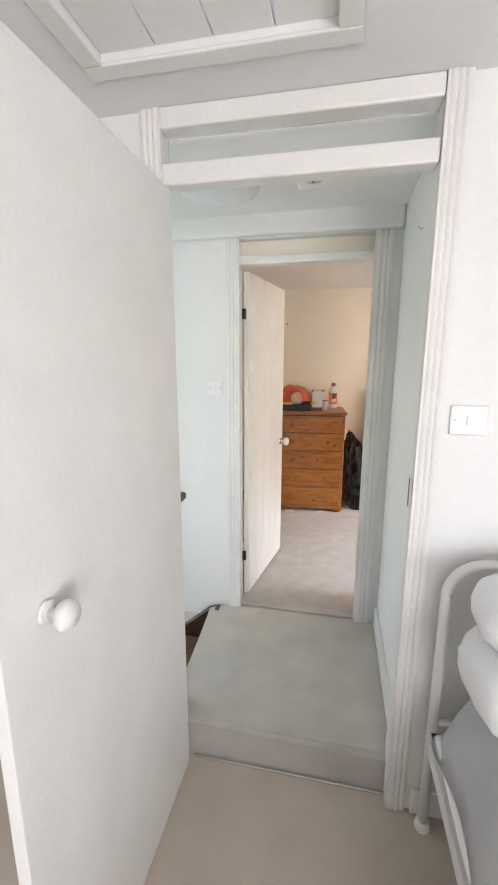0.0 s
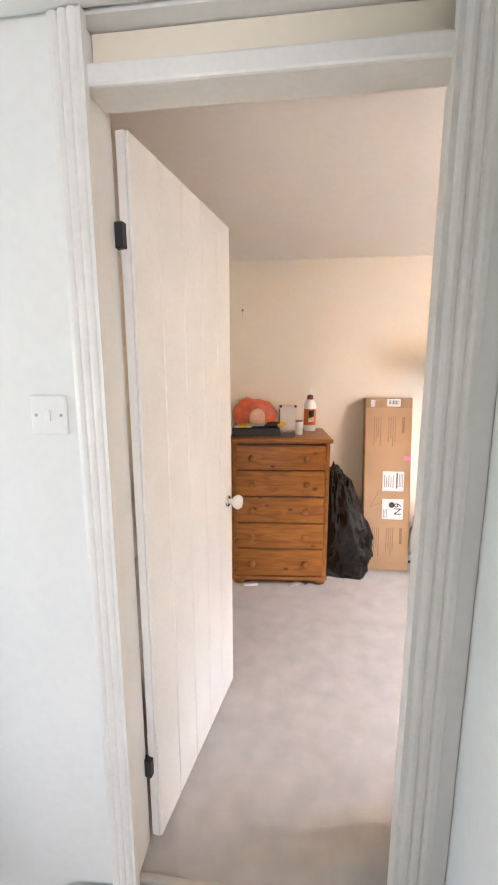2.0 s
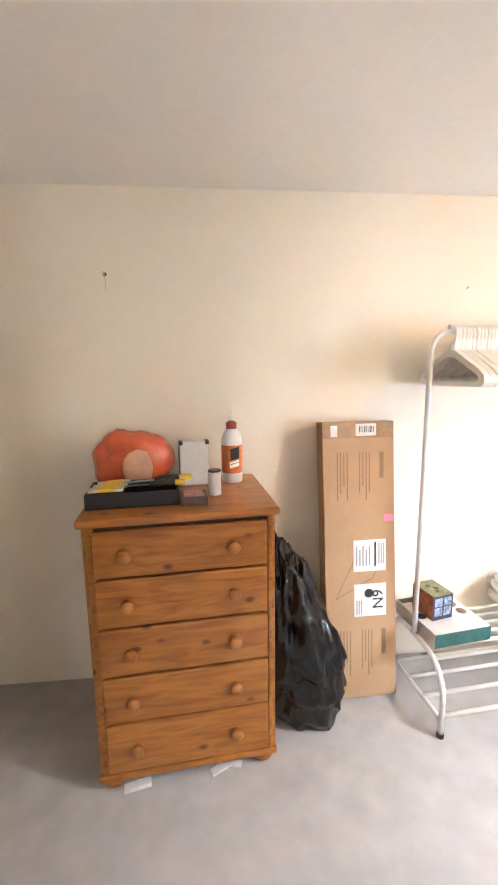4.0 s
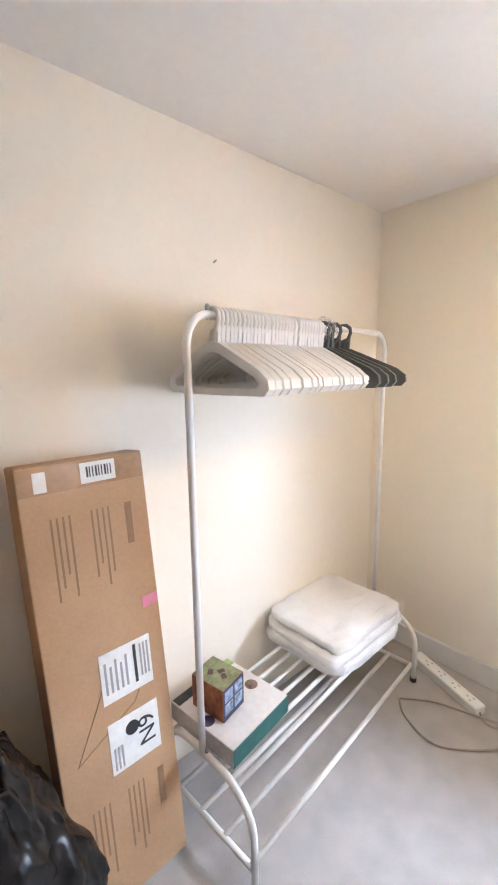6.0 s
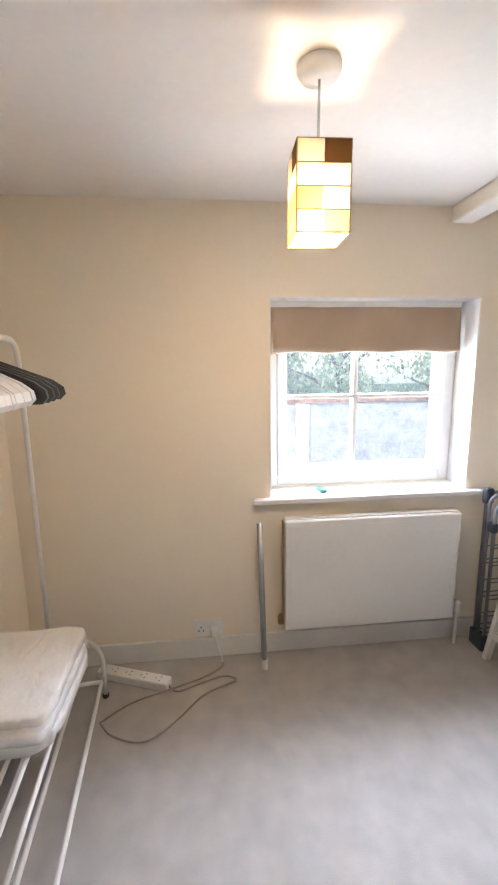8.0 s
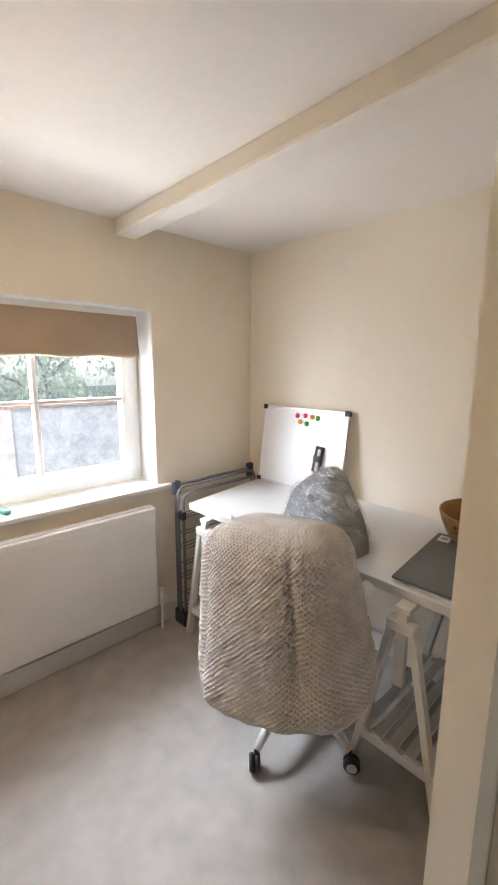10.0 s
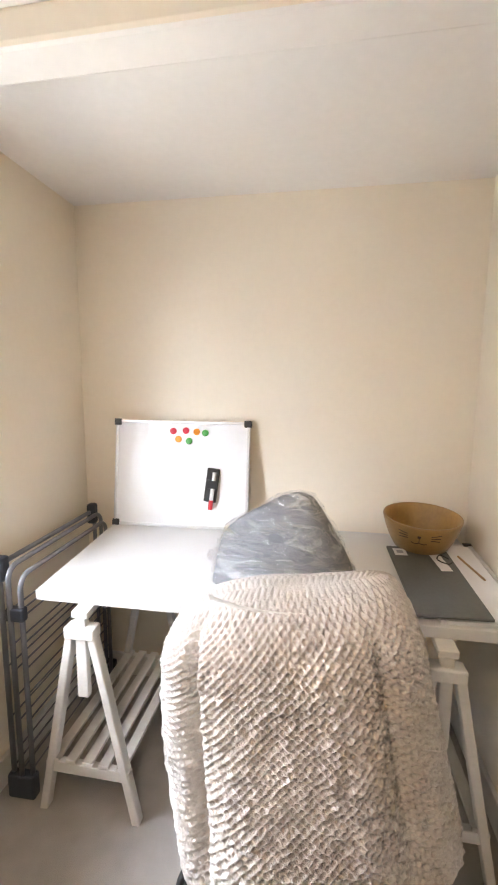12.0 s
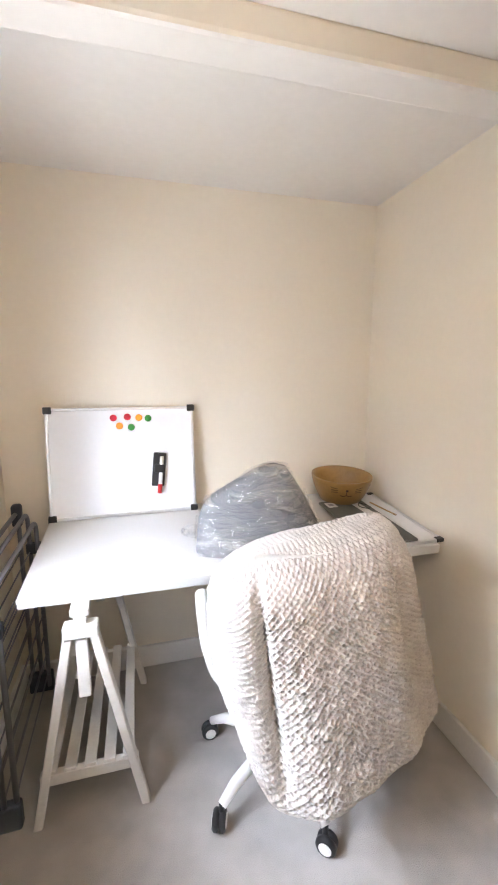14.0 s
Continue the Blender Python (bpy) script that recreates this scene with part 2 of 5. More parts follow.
b = box(-2.0, F0, -2.6, -0.278, 1.66, 2.5)
box(0.56, F0, -0.3, 2.6, F1, 2.5, bm=b), box(-0.278, F0, 2.115, 0.56, F1, 2.5, bm=b)
structure("wall_front_room", b, WHITE, "white painted wall round the front room doorway", "wall")
b = box(-1.1, -1.7, -0.3, -1.0, F0, 2.5)
structure("wall_front_west", b, WHITE, "white painted wall", "wall")
structure("wall_front_east", box(2.6, -1.7, -0.3, 2.7, F0, 2.5), WHITE, "white painted wall", "wall")
# unseen wall; its opening is assumed, placed to suit bed_room_daylight
b = box(-1.1, -1.8, -0.3, 0.7, -1.7, 2.5)
box(2.3, -1.8, -0.3, 2.7, -1.7, 2.5, bm=b), box(0.7, -1.8, -0.3, 2.3, -1.7, 0.65, bm=b), box(0.7, -1.8, 1.85, 2.3, -1.7, 2.5, bm=b)
structure("wall_front_south", b, WHITE, "white painted wall, out of view, with an assumed window opening", "wall")
# unseen wall; its opening is assumed, to hold stair_daylight
b = box(-2.1, F0, -2.6, -2.0, 2.535, 0.65)
box(-2.1, F0, 1.65, -2.0, 2.535, 2.5, bm=b), box(-2.1, F0, 0.65, -2.0, 1.75, 1.65, bm=b), box(-2.1, 2.4, 0.65, -2.0, 2.535, 1.65, bm=b)
structure("wall_stair_west", b, WHITE, "white painted stairwell wall, out of view, with an assumed window opening", "wall")

structure("floor", join(box(-1.0, 2.5, -0.12, EAST, NORTH, 0.0), box(0.66, SOUTH, -0.12, EAST, 2.5, 0.0)), CARPET, "pale beige bedroom carpet, slightly marked", "floor")
b = extrude([(-0.345, 1.665), (0.562, 1.665), (0.562, 2.498), (-0.30, 2.498), (-0.30, 2.45), (-0.385, 2.45), (-0.385, 2.42)], 0.155)
bmesh.ops.bevel(b, geom=[e for e in b.edges if e.verts[0].co.z > 0.1 and e.verts[1].co.z > 0.1], offset=0.018, segments=3, affect="EDGES")
bmesh.ops.translate(b, vec=(0, 0, -0.155), verts=b.verts[:])
structure("landing_floor", b, CARPET2, "grey beige carpeted landing, one step up", "floor")
structure("front_room_floor", box(-1.0, -1.7, -0.3, 2.6, 1.66, -0.155), CARPET3, "beige front room carpet", "floor")
structure("threshold_strip", box(-0.22, 1.645, -0.155, 0.52, 1.66, -0.146, 0.003), CHROME, "thin metal carpet strip at the step", "threshold")
structure("bedroom_threshold", box(DX0, 2.493, -0.01, DX1, 2.512, 0.006, 0.003), CARPET2, "carpet join under the bedroom door", "threshold")

structure("ceiling", join(box(-1.0, 2.59, CH, EAST, NORTH, 2.3), box(0.66, SOUTH, CH, EAST, 2.59, 2.3)), CEIL, "off-white painted bedroom ceiling", "ceiling")
structure("landing_ceiling", box(-2.0, F1, 2.12, 0.562, 2.48, 2.3), WHITE, "white painted landing ceiling", "ceiling")
HX0, HX1, HY1 = -0.31, 0.262, 1.405
b = box(HX1, -1.7, 2.155, 2.6, F0, 2.3)
box(-1.0, -1.7, 2.155, HX0, F0, 2.3, bm=b), box(HX0, HY1, 2.155, HX1, F0, 2.3, bm=b), box(HX0, -1.7, 2.155, HX1, 0.5, 2.3, bm=b)
structure("front_room_ceiling", b, WHITE, "white painted front room ceiling with a loft hatch", "ceiling")
b = box(0.0, 0, 0, EAST - 0.662, 0.105, 0.075, 0.012)
for v in b.verts:
    v.co.z += 0.006 * math.sin(v.co.x * 3.1)
bmesh.ops.translate(b, vec=(0.661, 2.555, CH - 0.068), verts=b.verts[:])
beam = structure("ceiling_beam", b, CEIL, "boxed beam with cream sides and a white underside", "beam")
beam.data.materials.append(CREAM)
for f in beam.data.polygons:
    f.material_index = 1 if abs(f.normal.y) > 0.6 else 0
structure("landing_beam", box(-1.999, 2.43, 2.028, 0.561, 2.479, 2.16, 0.014, 3), WHITE, "white painted beam over the bedroom door", "beam")

# ---- doors, frames, skirting ----


def fluted(width, depth):
    """The section of a moulded architrave: pairs of (across, out)."""
    pts = [(0, 0), (0, depth * 0.55)]
    n = 3
    for k in range(n):
        a = width * (0.08 + 0.84 * k / n)
        w = width * 0.84 / n
        d = depth * (0.65 + 0.1 * k)
        pts += [(a, d), (a + w * 0.3, d + depth * 0.08), (a + w * 0.62, d + depth * 0.02), (a + w * 0.8, d - depth * 0.10)]
    return pts + [(width, depth * 0.9), (width, 0)]


def moulding(name, x_in, side, y_face, z0, z1, width, depth, parent):
    """An upright architrave on a face that looks towards -y; side is +1 where it runs to larger x."""
    b = extrude(fluted(width, depth), z1 - z0)
    for v in b.verts:
        v.co = Vector((x_in + side * (width - v.co.x), y_face - v.co.y, z0 + v.co.z))
    return part(name, b, GLOSS, parent)


def plank_door(name, x, y, z, rz, width, height, planks, label, face=1):
    """A boarded door leaf that runs along its own +y from the hinge; boards show on the +x side."""
    d = thing(name, x, y, z, rz, label, "door", kind="structure")
    part("leaf_core", box(-0.012, 0, 0, 0.010, width, height, 0.002), GLOSS, d)
    w = width / planks
    for k in range(planks):
        part("plank", box(0.0105, k * w + 0.0015, 0.002, 0.019, (k + 1) * w - 0.0015, height - 0.002, 0.003), GLOSS, d)
    for zz in (0.2, height - 0.3) if planks > 1 else ():
        part("ledge", box(-0.034, 0.03, zz, -0.0125, width - 0.03, zz + 0.11, 0.004), GLOSS, d)
    return d


def knob(parent, y, z, sides=((1, 0.02), (-1, 0.014))):
    for s, off in sides:
        m = pose(s * off, y, z, 0, 90 * s, 0)
        k = part("rose_plate", lathe([(0.0, 0), (0.024, 0), (0.022, 0.006), (0.012, 0.008)], 20, m=m), CHROME if s > 0 else ENAMEL, parent)
        part("knob", lathe([(0.009, 0.006), (0.010, 0.02), (0.022, 0.028), (0.029, 0.040), (0.029, 0.048), (0.022, 0.058), (0.0, 0.061)], 24, m=m), ENAMEL, parent, "white ceramic door knob", True)


# bedroom door frame
fr = thing("door_frame_1", 0.12, 2.48, 0.0, 0, "white moulded door frame with a solid cream transom over it", "door frame", kind="structure")
LX = 0.12


def fpart(name, bm, material=GLOSS, label=""):
    bmesh.ops.translate(bm, vec=(-LX, -2.48, 0), verts=bm.verts[:])
    return part(name, bm, material, fr, label)


for nm, x, s, wd in (("architrave", DX0 + 0.012, -1, 0.07), ("architrave", DX1 - 0.03, 1, 0.085)):
    a = moulding(nm, x, s, 2.4795, 0.001, 2.026, wd, 0.024, fr)
    a.location = (-LX, -2.48, 0)
fpart("jamb", box(DX0 - 0.028, 2.4805, 0.0, DX0 + 0.0, 2.592, DHEAD - 0.002, 0.003))
fpart("jamb", box(DX1 - 0.0, 2.4805, 0.0, DX1 + 0.028, 2.592, DHEAD - 0.002, 0.003))
fpart("transom_rail", box(DX0 + 0.001, 2.472, 1.905, DX1 - 0.001, 2.56, 1.945, 0.006))
fpart("door_stop", box(DX1 - 0.013, 2.535, 0.0, DX1 - 0.001, 2.565, 1.904, 0.002))
# reflecting glass over the door, its reflection put in as solid cream
fpart("cream_transom", box(DX0 + 0.002, 2.520, 1.946, DX1 - 0.002, 2.530, 2.022), CREAM, "narrow glass transom put in as solid cream")
d2 = plank_door("door_1", DX0 + 0.018, 2.592, 0.022, -9.6, 0.66, 1.872, 5, "white boarded door standing open, white knob")
knob(d2, 0.605, 0.845)
for zz in (0.22, 1.63):
    part("hinge", box(-0.022, -0.016, zz, 0.004, 0.004, zz + 0.055, 0.002), BLACK, d2, "black metal hinge")

# front room door frame
fr2 = thing("door_frame_2", 0.15, F0, -0.155, 0, "white moulded front room door frame with a glazed strip", "door frame", kind="structure")


def gpart(name, bm, material=GLOSS, label=""):
    bmesh.ops.translate(bm, vec=(-0.15, -F0, 0.155), verts=bm.verts[:])
    return part(name, bm, material, fr2, label)


for x, s in ((-0.245, -1), (0.528, 1)):
    a = moulding("architrave", x, s, F0 - 0.001, -0.154, 2.154, 0.064, 0.024, fr2)
    a.location = (-0.15, -F0, 0.155)
gpart("jamb", box(-0.277, F0, -0.154, -0.249, 1.657, 2.113, 0.003))
gpart("jamb", box(0.527, F0, -0.154, 0.558, F1 + 0.002, 2.113, 0.003))
gpart("transom_rail", box(-0.248, F0 - 0.014, 1.950, 0.526, F0 + 0.048, 2.010, 0.006))
gpart("head_rail", box(-0.248, F0 - 0.020, 2.098, 0.526, F1 - 0.005, 2.154, 0.006))
tp = gpart("transom_pane", box(-0.247, 1.664, 2.0105, 0.525, 1.668, 2.0975), PANE, "narrow glass strip over the door")
tp.visible_shadow = False
sp = gpart("strike_plate", box(0.5180, 1.596, 1.000, 0.5215, 1.618, 1.090, 0.001), CHROME, "metal latch keep")
part("latch_hole", box(0.3676, -0.018, 1.185, 0.3678, -0.008, 1.215), BLACK, fr2)
d1 = plank_door("door_2", -0.236, F0 - 0.006, -0.135, 180, 0.80, 2.075, 1, "plain white painted door standing open, white knob")
knob(d1, 0.69, 1.12, ((-1, 0.014),))

# loft hatch
h = thing("loft_hatch", 0.0, 1.0, 2.2, 0, "white boarded loft hatch sunk in the ceiling", "loft hatch", kind="structure")
for k in range(4):
    x0 = HX0 + k * (HX1 - HX0) / 4
    part("board", box(x0 + 0.002, 0.5 - 1.0, -0.028, x0 + (HX1 - HX0) / 4 - 0.002, HY1 - 1.0, -0.006, 0.002), WHITE, h)
part("hatch_trim", box(HX0 - 0.05, HY1 - 1.0 - 0.003, -0.055, HX1 + 0.05, HY1 - 1.0 + 0.05, -0.0455, 0.004), GLOSS, h)
part("hatch_trim", box(HX1 - 0.003, -0.5, -0.055, HX1 + 0.05, HY1 - 1.004, -0.0455, 0.004), GLOSS, h)
part("hatch_trim", box(HX0 - 0.05, -0.5, -0.055, HX0 + 0.003, HY1 - 1.004, -0.0455, 0.004), GLOSS, h)


def skirting(name, x0, y0, x1, y1, z0, z1, label="white painted skirting board"):
    structure(name, box(x0, y0, z0, x1, y1, z1, 0.004), GLOSS, label, "skirting")


skirting("baseboard_east", EAST - 0.017, SOUTH + 0.001, EAST - 0.0005, NORTH - 0.001, 0.0, 0.105)
skirting("baseboard_south", 0.678, SOUTH + 0.0005, EAST - 0.018, SOUTH + 0.017, 0.0, 0.105)
skirting("baseboard_partition", 0.6605, SOUTH + 0.001, 0.677, 2.758, 0.0, 0.105)
skirting("baseboard_landing", 0.545, 1.70, 0.5615, 2.452, 0.0, 0.108)
skirting("baseboard_front", 0.61, F0 - 0.017, 2.6, F0 - 0.0005, -0.155, -0.05)

# stairs going down beside the landing
st = thing("staircase", -0.7, 2.1, -1.2, 0, "dark wooden staircase going down beside the landing", "stairs", kind="structure")
for k in range(6):
    z = 1.2 - 0.19 * (k + 1)
    x1 = 0.345 - 0.225 * k
    part("tread", box(x1 - 0.235, -0.38, z - 0.03, x1, 0.30, z, 0.006), BROWNWOOD, st)
    part("riser", box(x1 - 0.02, -0.38, z, x1 - 0.004, 0.30, z + 0.16, 0.002), DARKWOOD, st)
b = extrude([(0.36, 1.205), (0.392, 1.19), (0.392, 1.06), (-1.0, -0.16), (-1.15, -0.16), (-1.15, -0.02), (0.30, 1.185)], 0.05, axis=1)
bmesh.ops.translate(b, vec=(0, 0.305, 0), verts=b.verts[:])
part("string_board", b, DARKWOOD, st, "dark stained sloping string board")
part("wall_ledge", box(-1.2, 0.357, 0.0, 0.30, 0.379, 1.13, 0.003), GLOSS, st, "white painted wall boarding")
part("dark_moulding", box(-1.2, 0.340, 0.88, 0.12, 0.356, 0.945, 0.004), DARKWOOD, st, "dark wooden moulding")
nw = thing("newel_post", -0.318, 1.742, -0.050, 0, "dark stained wooden newel post with a flat cap", "newel post", kind="structure")
part("post", box(-0.026, -0.026, 0, 0.026, 0.026, 0.955, 0.005), DARKWOOD, nw)
part("cap", box(-0.05, -0.045, 0.955, 0.05, 0.045, 0.985, 0.010, 3), DARKWOOD, nw)
part("handrail", box(-0.62, -0.022, 0.90, -0.027, 0.022, 0.95, 0.010, 3), DARKWOOD, nw)

# bedroom window
w = thing("window_1", 2.47, 2.98, 0.81, 0, "white two-by-two pane window in a deep white reveal", "window", kind="structure")
y0, y1, zt = WY0 - 2.98, WY1 - 2.98, WZ1 - 0.81


def frame4(name, x0, x1, a0, a1, c0, c1, t, parent, material, bev=0.004):
    """Four bars round an opening in the plane of the east wall."""
    part(name, box(x0, a0, c0, x1, a0 + t, c1, bev), material, parent)
    part(name, box(x0, a1 - t, c0, x1, a1, c1, bev), material, parent)
    part(name, box(x0, a0 + t, c0, x1, a1 - t, c0 + t, bev), material, parent)
    part(name, box(x0, a0 + t, c1 - t, x1, a1 - t, c1, bev), material, parent)


frame4("window_frame", -0.02, 0.05, y0 + 0.004, y1 - 0.004, 0.012, zt - 0.004, 0.055, w, UPVC)
frame4("sash", -0.035, 0.03, y0 + 0.062, y1 - 0.062, 0.070, zt - 0.062, 0.045, w, UPVC)
part("glazing_bar", box(-0.030, 0.025, 0.116, 0.02, 0.047, zt - 0.108, 0.003), UPVC, w)
part("glazing_bar", box(-0.030, y0 + 0.108, 0.455, 0.02, 0.0245, 0.475, 0.003), UPVC, w)
part("glazing_bar", box(-0.030, 0.0475, 0.455, 0.02, y1 - 0.108, 0.475, 0.003), UPVC, w)
for a0, a1 in ((y0 + 0.108, 0.025), (0.047, y1 - 0.108)):
    for c0, c1 in ((0.116, 0.455), (0.475, zt - 0.108)):
        p = part("pane", box(-0.006, a0, c0, -0.002, a1, c1), PANE, w)
        p.visible_shadow = False
part("latch", box(-0.055, 0.02, 0.075, -0.036, 0.05, 0.10, 0.004), UPVC, w, "white window catch")
part("reveal_lining", box(-0.178, y0 - 0.0, 0.0, -0.022, y0 + 0.0035, zt), UPVC, w)
part("reveal_lining", box(-0.178, y1 - 0.0035, 0.0, -0.022, y1, zt), UPVC, w)
part("reveal_lining", box(-0.178, y0 + 0.004, zt - 0.0035, -0.022, y1 - 0.004, zt), UPVC, w)
s = part("window_sill", box(-0.222, y0 - 0.075, -0.022, -0.1805, y1 + 0.085, 0.004, 0.006), GLOSS, w)
part("sill_board", box(-0.18, y0 + 0.004, -0.006, -0.021, y1 - 0.004, 0.004, 0.002), UPVC, w)
BLINDM = mat("taupe_blind_fabric", (0.44, 0.335, 0.24), 0.9, vary=0.07, big=4, fine=260, bump=0.35)
bl = thing("roman_blind", 2.40, 2.985, 1.725, 0, "taupe fabric roman blind drawn up over the window", "blind")
part("headrail", box(-0.015, -0.468, -0.028, 0.015, 0.468, -0.001, 0.003), UPVC, bl)
b = bmesh.new()
cols, rows_ = 40, [(-0.006, -0.012), (-0.016, -0.07), (-0.02, -0.15), (-0.026, -0.205), (-0.024, -0.232), (-0.010, -0.238), (0.004, -0.222), (0.006, -0.10), (0.004, -0.03)]
grid = [[b.verts.new((x + 0.003 * math.sin(i * 0.7 + 3 * z), -0.466 + 0.932 * i / cols, z - 0.004 * math.sin(i * 0.5) * (z < -0.15))) for x, z in rows_] for i in range(cols + 1)]
for i in range(cols):
    for j in range(len(rows_) - 1):
        b.faces.new((grid[i][j], grid[i + 1][j], grid[i + 1][j + 1], grid[i][j + 1]))
b.faces.new([g for g in grid[0]]), b.faces.new([g for g in grid[-1]])
part("folded_fabric", b, BLINDM, bl, smooth=True)

# outside: garden wall, trees, ground
GRASS = mat("lawn", (0.07, 0.11, 0.035), 0.9, vary=0.3, big=0.8, fine=20, bump=0.4)
structure("ground", box(-60, -60, -2.9, 90, 60, -2.65), GRASS, "lawn outside the window", "ground")
STONE = mat("pale_flint_wall", (0.42, 0.42, 0.42), 0.9, vary=0.2, big=3.2, fine=14, bump=0.9)
BRICK = mat("red_brick", (0.40, 0.25, 0.19), 0.9, vary=0.25, big=5, fine=30, bump=0.6)
# a paler brick for the piers than for the coping
PALEBRICK = mat("pale_brick", (0.58, 0.49, 0.44), 0.9, vary=0.2, big=5, fine=30, bump=0.6)
gw = thing("garden_wall", 9.2, 1.0, -2.65, 0, "pale flint garden wall with a brick coping", "wall")
part("wall_face", box(-0.15, -9, 0, 0.15, 9, 3.30, 0.01), STONE, gw)
for k in range(80):
    y = -9 + 18 * k / 80
    part("coping_brick", box(-0.19, y + 0.004, 3.305, 0.19, y + 0.221, 3.40, 0.006), BRICK, gw)
for yy in (0.75, 3.9):
    part("brick_pier", box(-0.24, yy - 0.15, 0, -0.152, yy + 0.15, 3.30, 0.008), PALEBRICK, gw, "red brick pier")
for z in range(11):
    part("stone_course", box(-0.156, -9, 0.06 + z * 0.295, -0.1505, 9, 0.29 + z * 0.295, 0.004), STONE, gw)
LEAF = mat("green_leaves", (0.30, 0.39, 0.18), 0.6, vary=0.35, big=1.2, fine=6, bump=0)
BARK = mat("bark", (0.12, 0.09, 0.06), 0.9, vary=0.2, big=5, fine=30, bump=0.5)
rnd = random.Random(5)


def tree(x, y, r, hgt):
    t = thing("tree", x, y, -2.65, 0, "leafy green tree behind the garden wall", "tree", "trees behind the wall")
    b = tube([(0, 0, 0), (0.1, 0.05, hgt * 0.3), (-0.05, 0.1, hgt * 0.55), (0.05, 0, hgt * 0.85)], [0.2, 0.16, 0.11, 0.03], 9)
    part("trunk", b, BARK, t)
    for k in range(5):
        a = k * 1.3
        part("limb", tube([(0, 0.08, hgt * (0.4 + 0.07 * k)), (r * 0.35 * math.cos(a), r * 0.35 * math.sin(a), hgt * (0.52 + 0.07 * k)), (r * 0.75 * math.cos(a), r * 0.75 * math.sin(a), hgt * (0.58 + 0.08 * k))], [0.08, 0.05, 0.015], 6), BARK, t)
    vs, fs = [], []
    clumps = [Vector((rnd.gauss(0, r * 0.45), rnd.gauss(0, r * 0.45), hgt * rnd.uniform(0.38, 1.05))) for _ in range(46)]
    for c in clumps:
        for _ in range(70):
            p = c + Vector((rnd.gauss(0, 0.3), rnd.gauss(0, 0.3), rnd.gauss(0, 0.24)))
            q = Euler((rnd.uniform(0, 6), rnd.uniform(0, 6), rnd.uniform(0, 6))).to_matrix()
            s_ = rnd.uniform(0.06, 0.12)
            i = len(vs)
            vs += [p + q @ Vector(v) * s_ for v in ((-1, 0, 0), (0, -0.5, 0.15), (1, 0, 0), (0, 0.5, 0.15))]
            fs.append((i, i + 1, i + 2, i + 3))
    me = bpy.data.meshes.new("crown")
    me.from_pydata([tuple(v) for v in vs], [], fs)
    me.materials.append(LEAF)
    c = new("crown", me)
    c.parent = t


for x, y, r, hg in ((12.5, -4.2, 2.3, 5.6), (13.5, -0.6, 2.5, 6.2), (12.2, 2.6, 2.2, 5.4), (14.0, 5.4, 2.6, 6.0), (15.5, 1.0, 2.8, 7.2), (15.0, -6.5, 2.6, 6.6)):
    tree(x, y, r, hg)

# ---- bedroom things ----
radv = thing("radiator", 2.235, 2.99, 0.17, 0, "white enamelled panel radiator under the window", "radiator")
b = box(-0.045, -0.43, 0.0, 0.005, 0.43, 0.555, 0.008, 3)
part("panel", b, ENAMEL, radv)
part("pressed_field", box(-0.0465, -0.405, 0.028, -0.0452, 0.405, 0.527, 0.0006, 1), ENAMEL, radv)
part("top_grille", box(-0.03, -0.425, 0.5555, 0.005, 0.425, 0.562, 0.002), ENAMEL, radv)
part("back_panel", box(0.012, -0.42, 0.01, 0.045, 0.42, 0.545, 0.004), ENAMEL, radv)
BRASS = mat("tarnished_brass", (0.42, 0.30, 0.14), 0.4, 0.9, 0.15, bump=0.05)
part("valve", lathe([(0.012, 0), (0.014, 0.02), (0.02, 0.03), (0.02, 0.075), (0.012, 0.085), (0, 0.088)], 16, m=pose(-0.01, -0.465, -0.01)), UPVC, radv, "white radiator valve")
part("valve_tail", tube([(-0.01, -0.465, -0.169), (-0.01, -0.465, 0.0)], 0.008), UPVC, radv)
part("lockshield", lathe([(0.010, 0), (0.014, 0.01), (0.014, 0.04), (0.008, 0.05), (0, 0.052)], 14, m=pose(-0.012, 0.446, 0.02)), BRASS, radv, "brass radiator valve")
part("side_trim", box(-0.04, 0.432, 0.03, 0.0, 0.438, 0.55, 0.002), BRASS, radv)
pl = thing("metal_pole", 2.165, 3.525, 0, 0, "grey metal tube standing against the wall beside the radiator", "pole")
part("tube", tube([(0, 0, 0.05), (0.035, 0.012, 0.72)], 0.0135, 14), STEEL, pl, smooth=True)
part("foot_sleeve", tube([(-0.0026, -0.001, 0.0), (0, 0, 0.05)], 0.0155, 14), UPVC, pl, "white plastic foot")

# pendant lamp
TILES = []
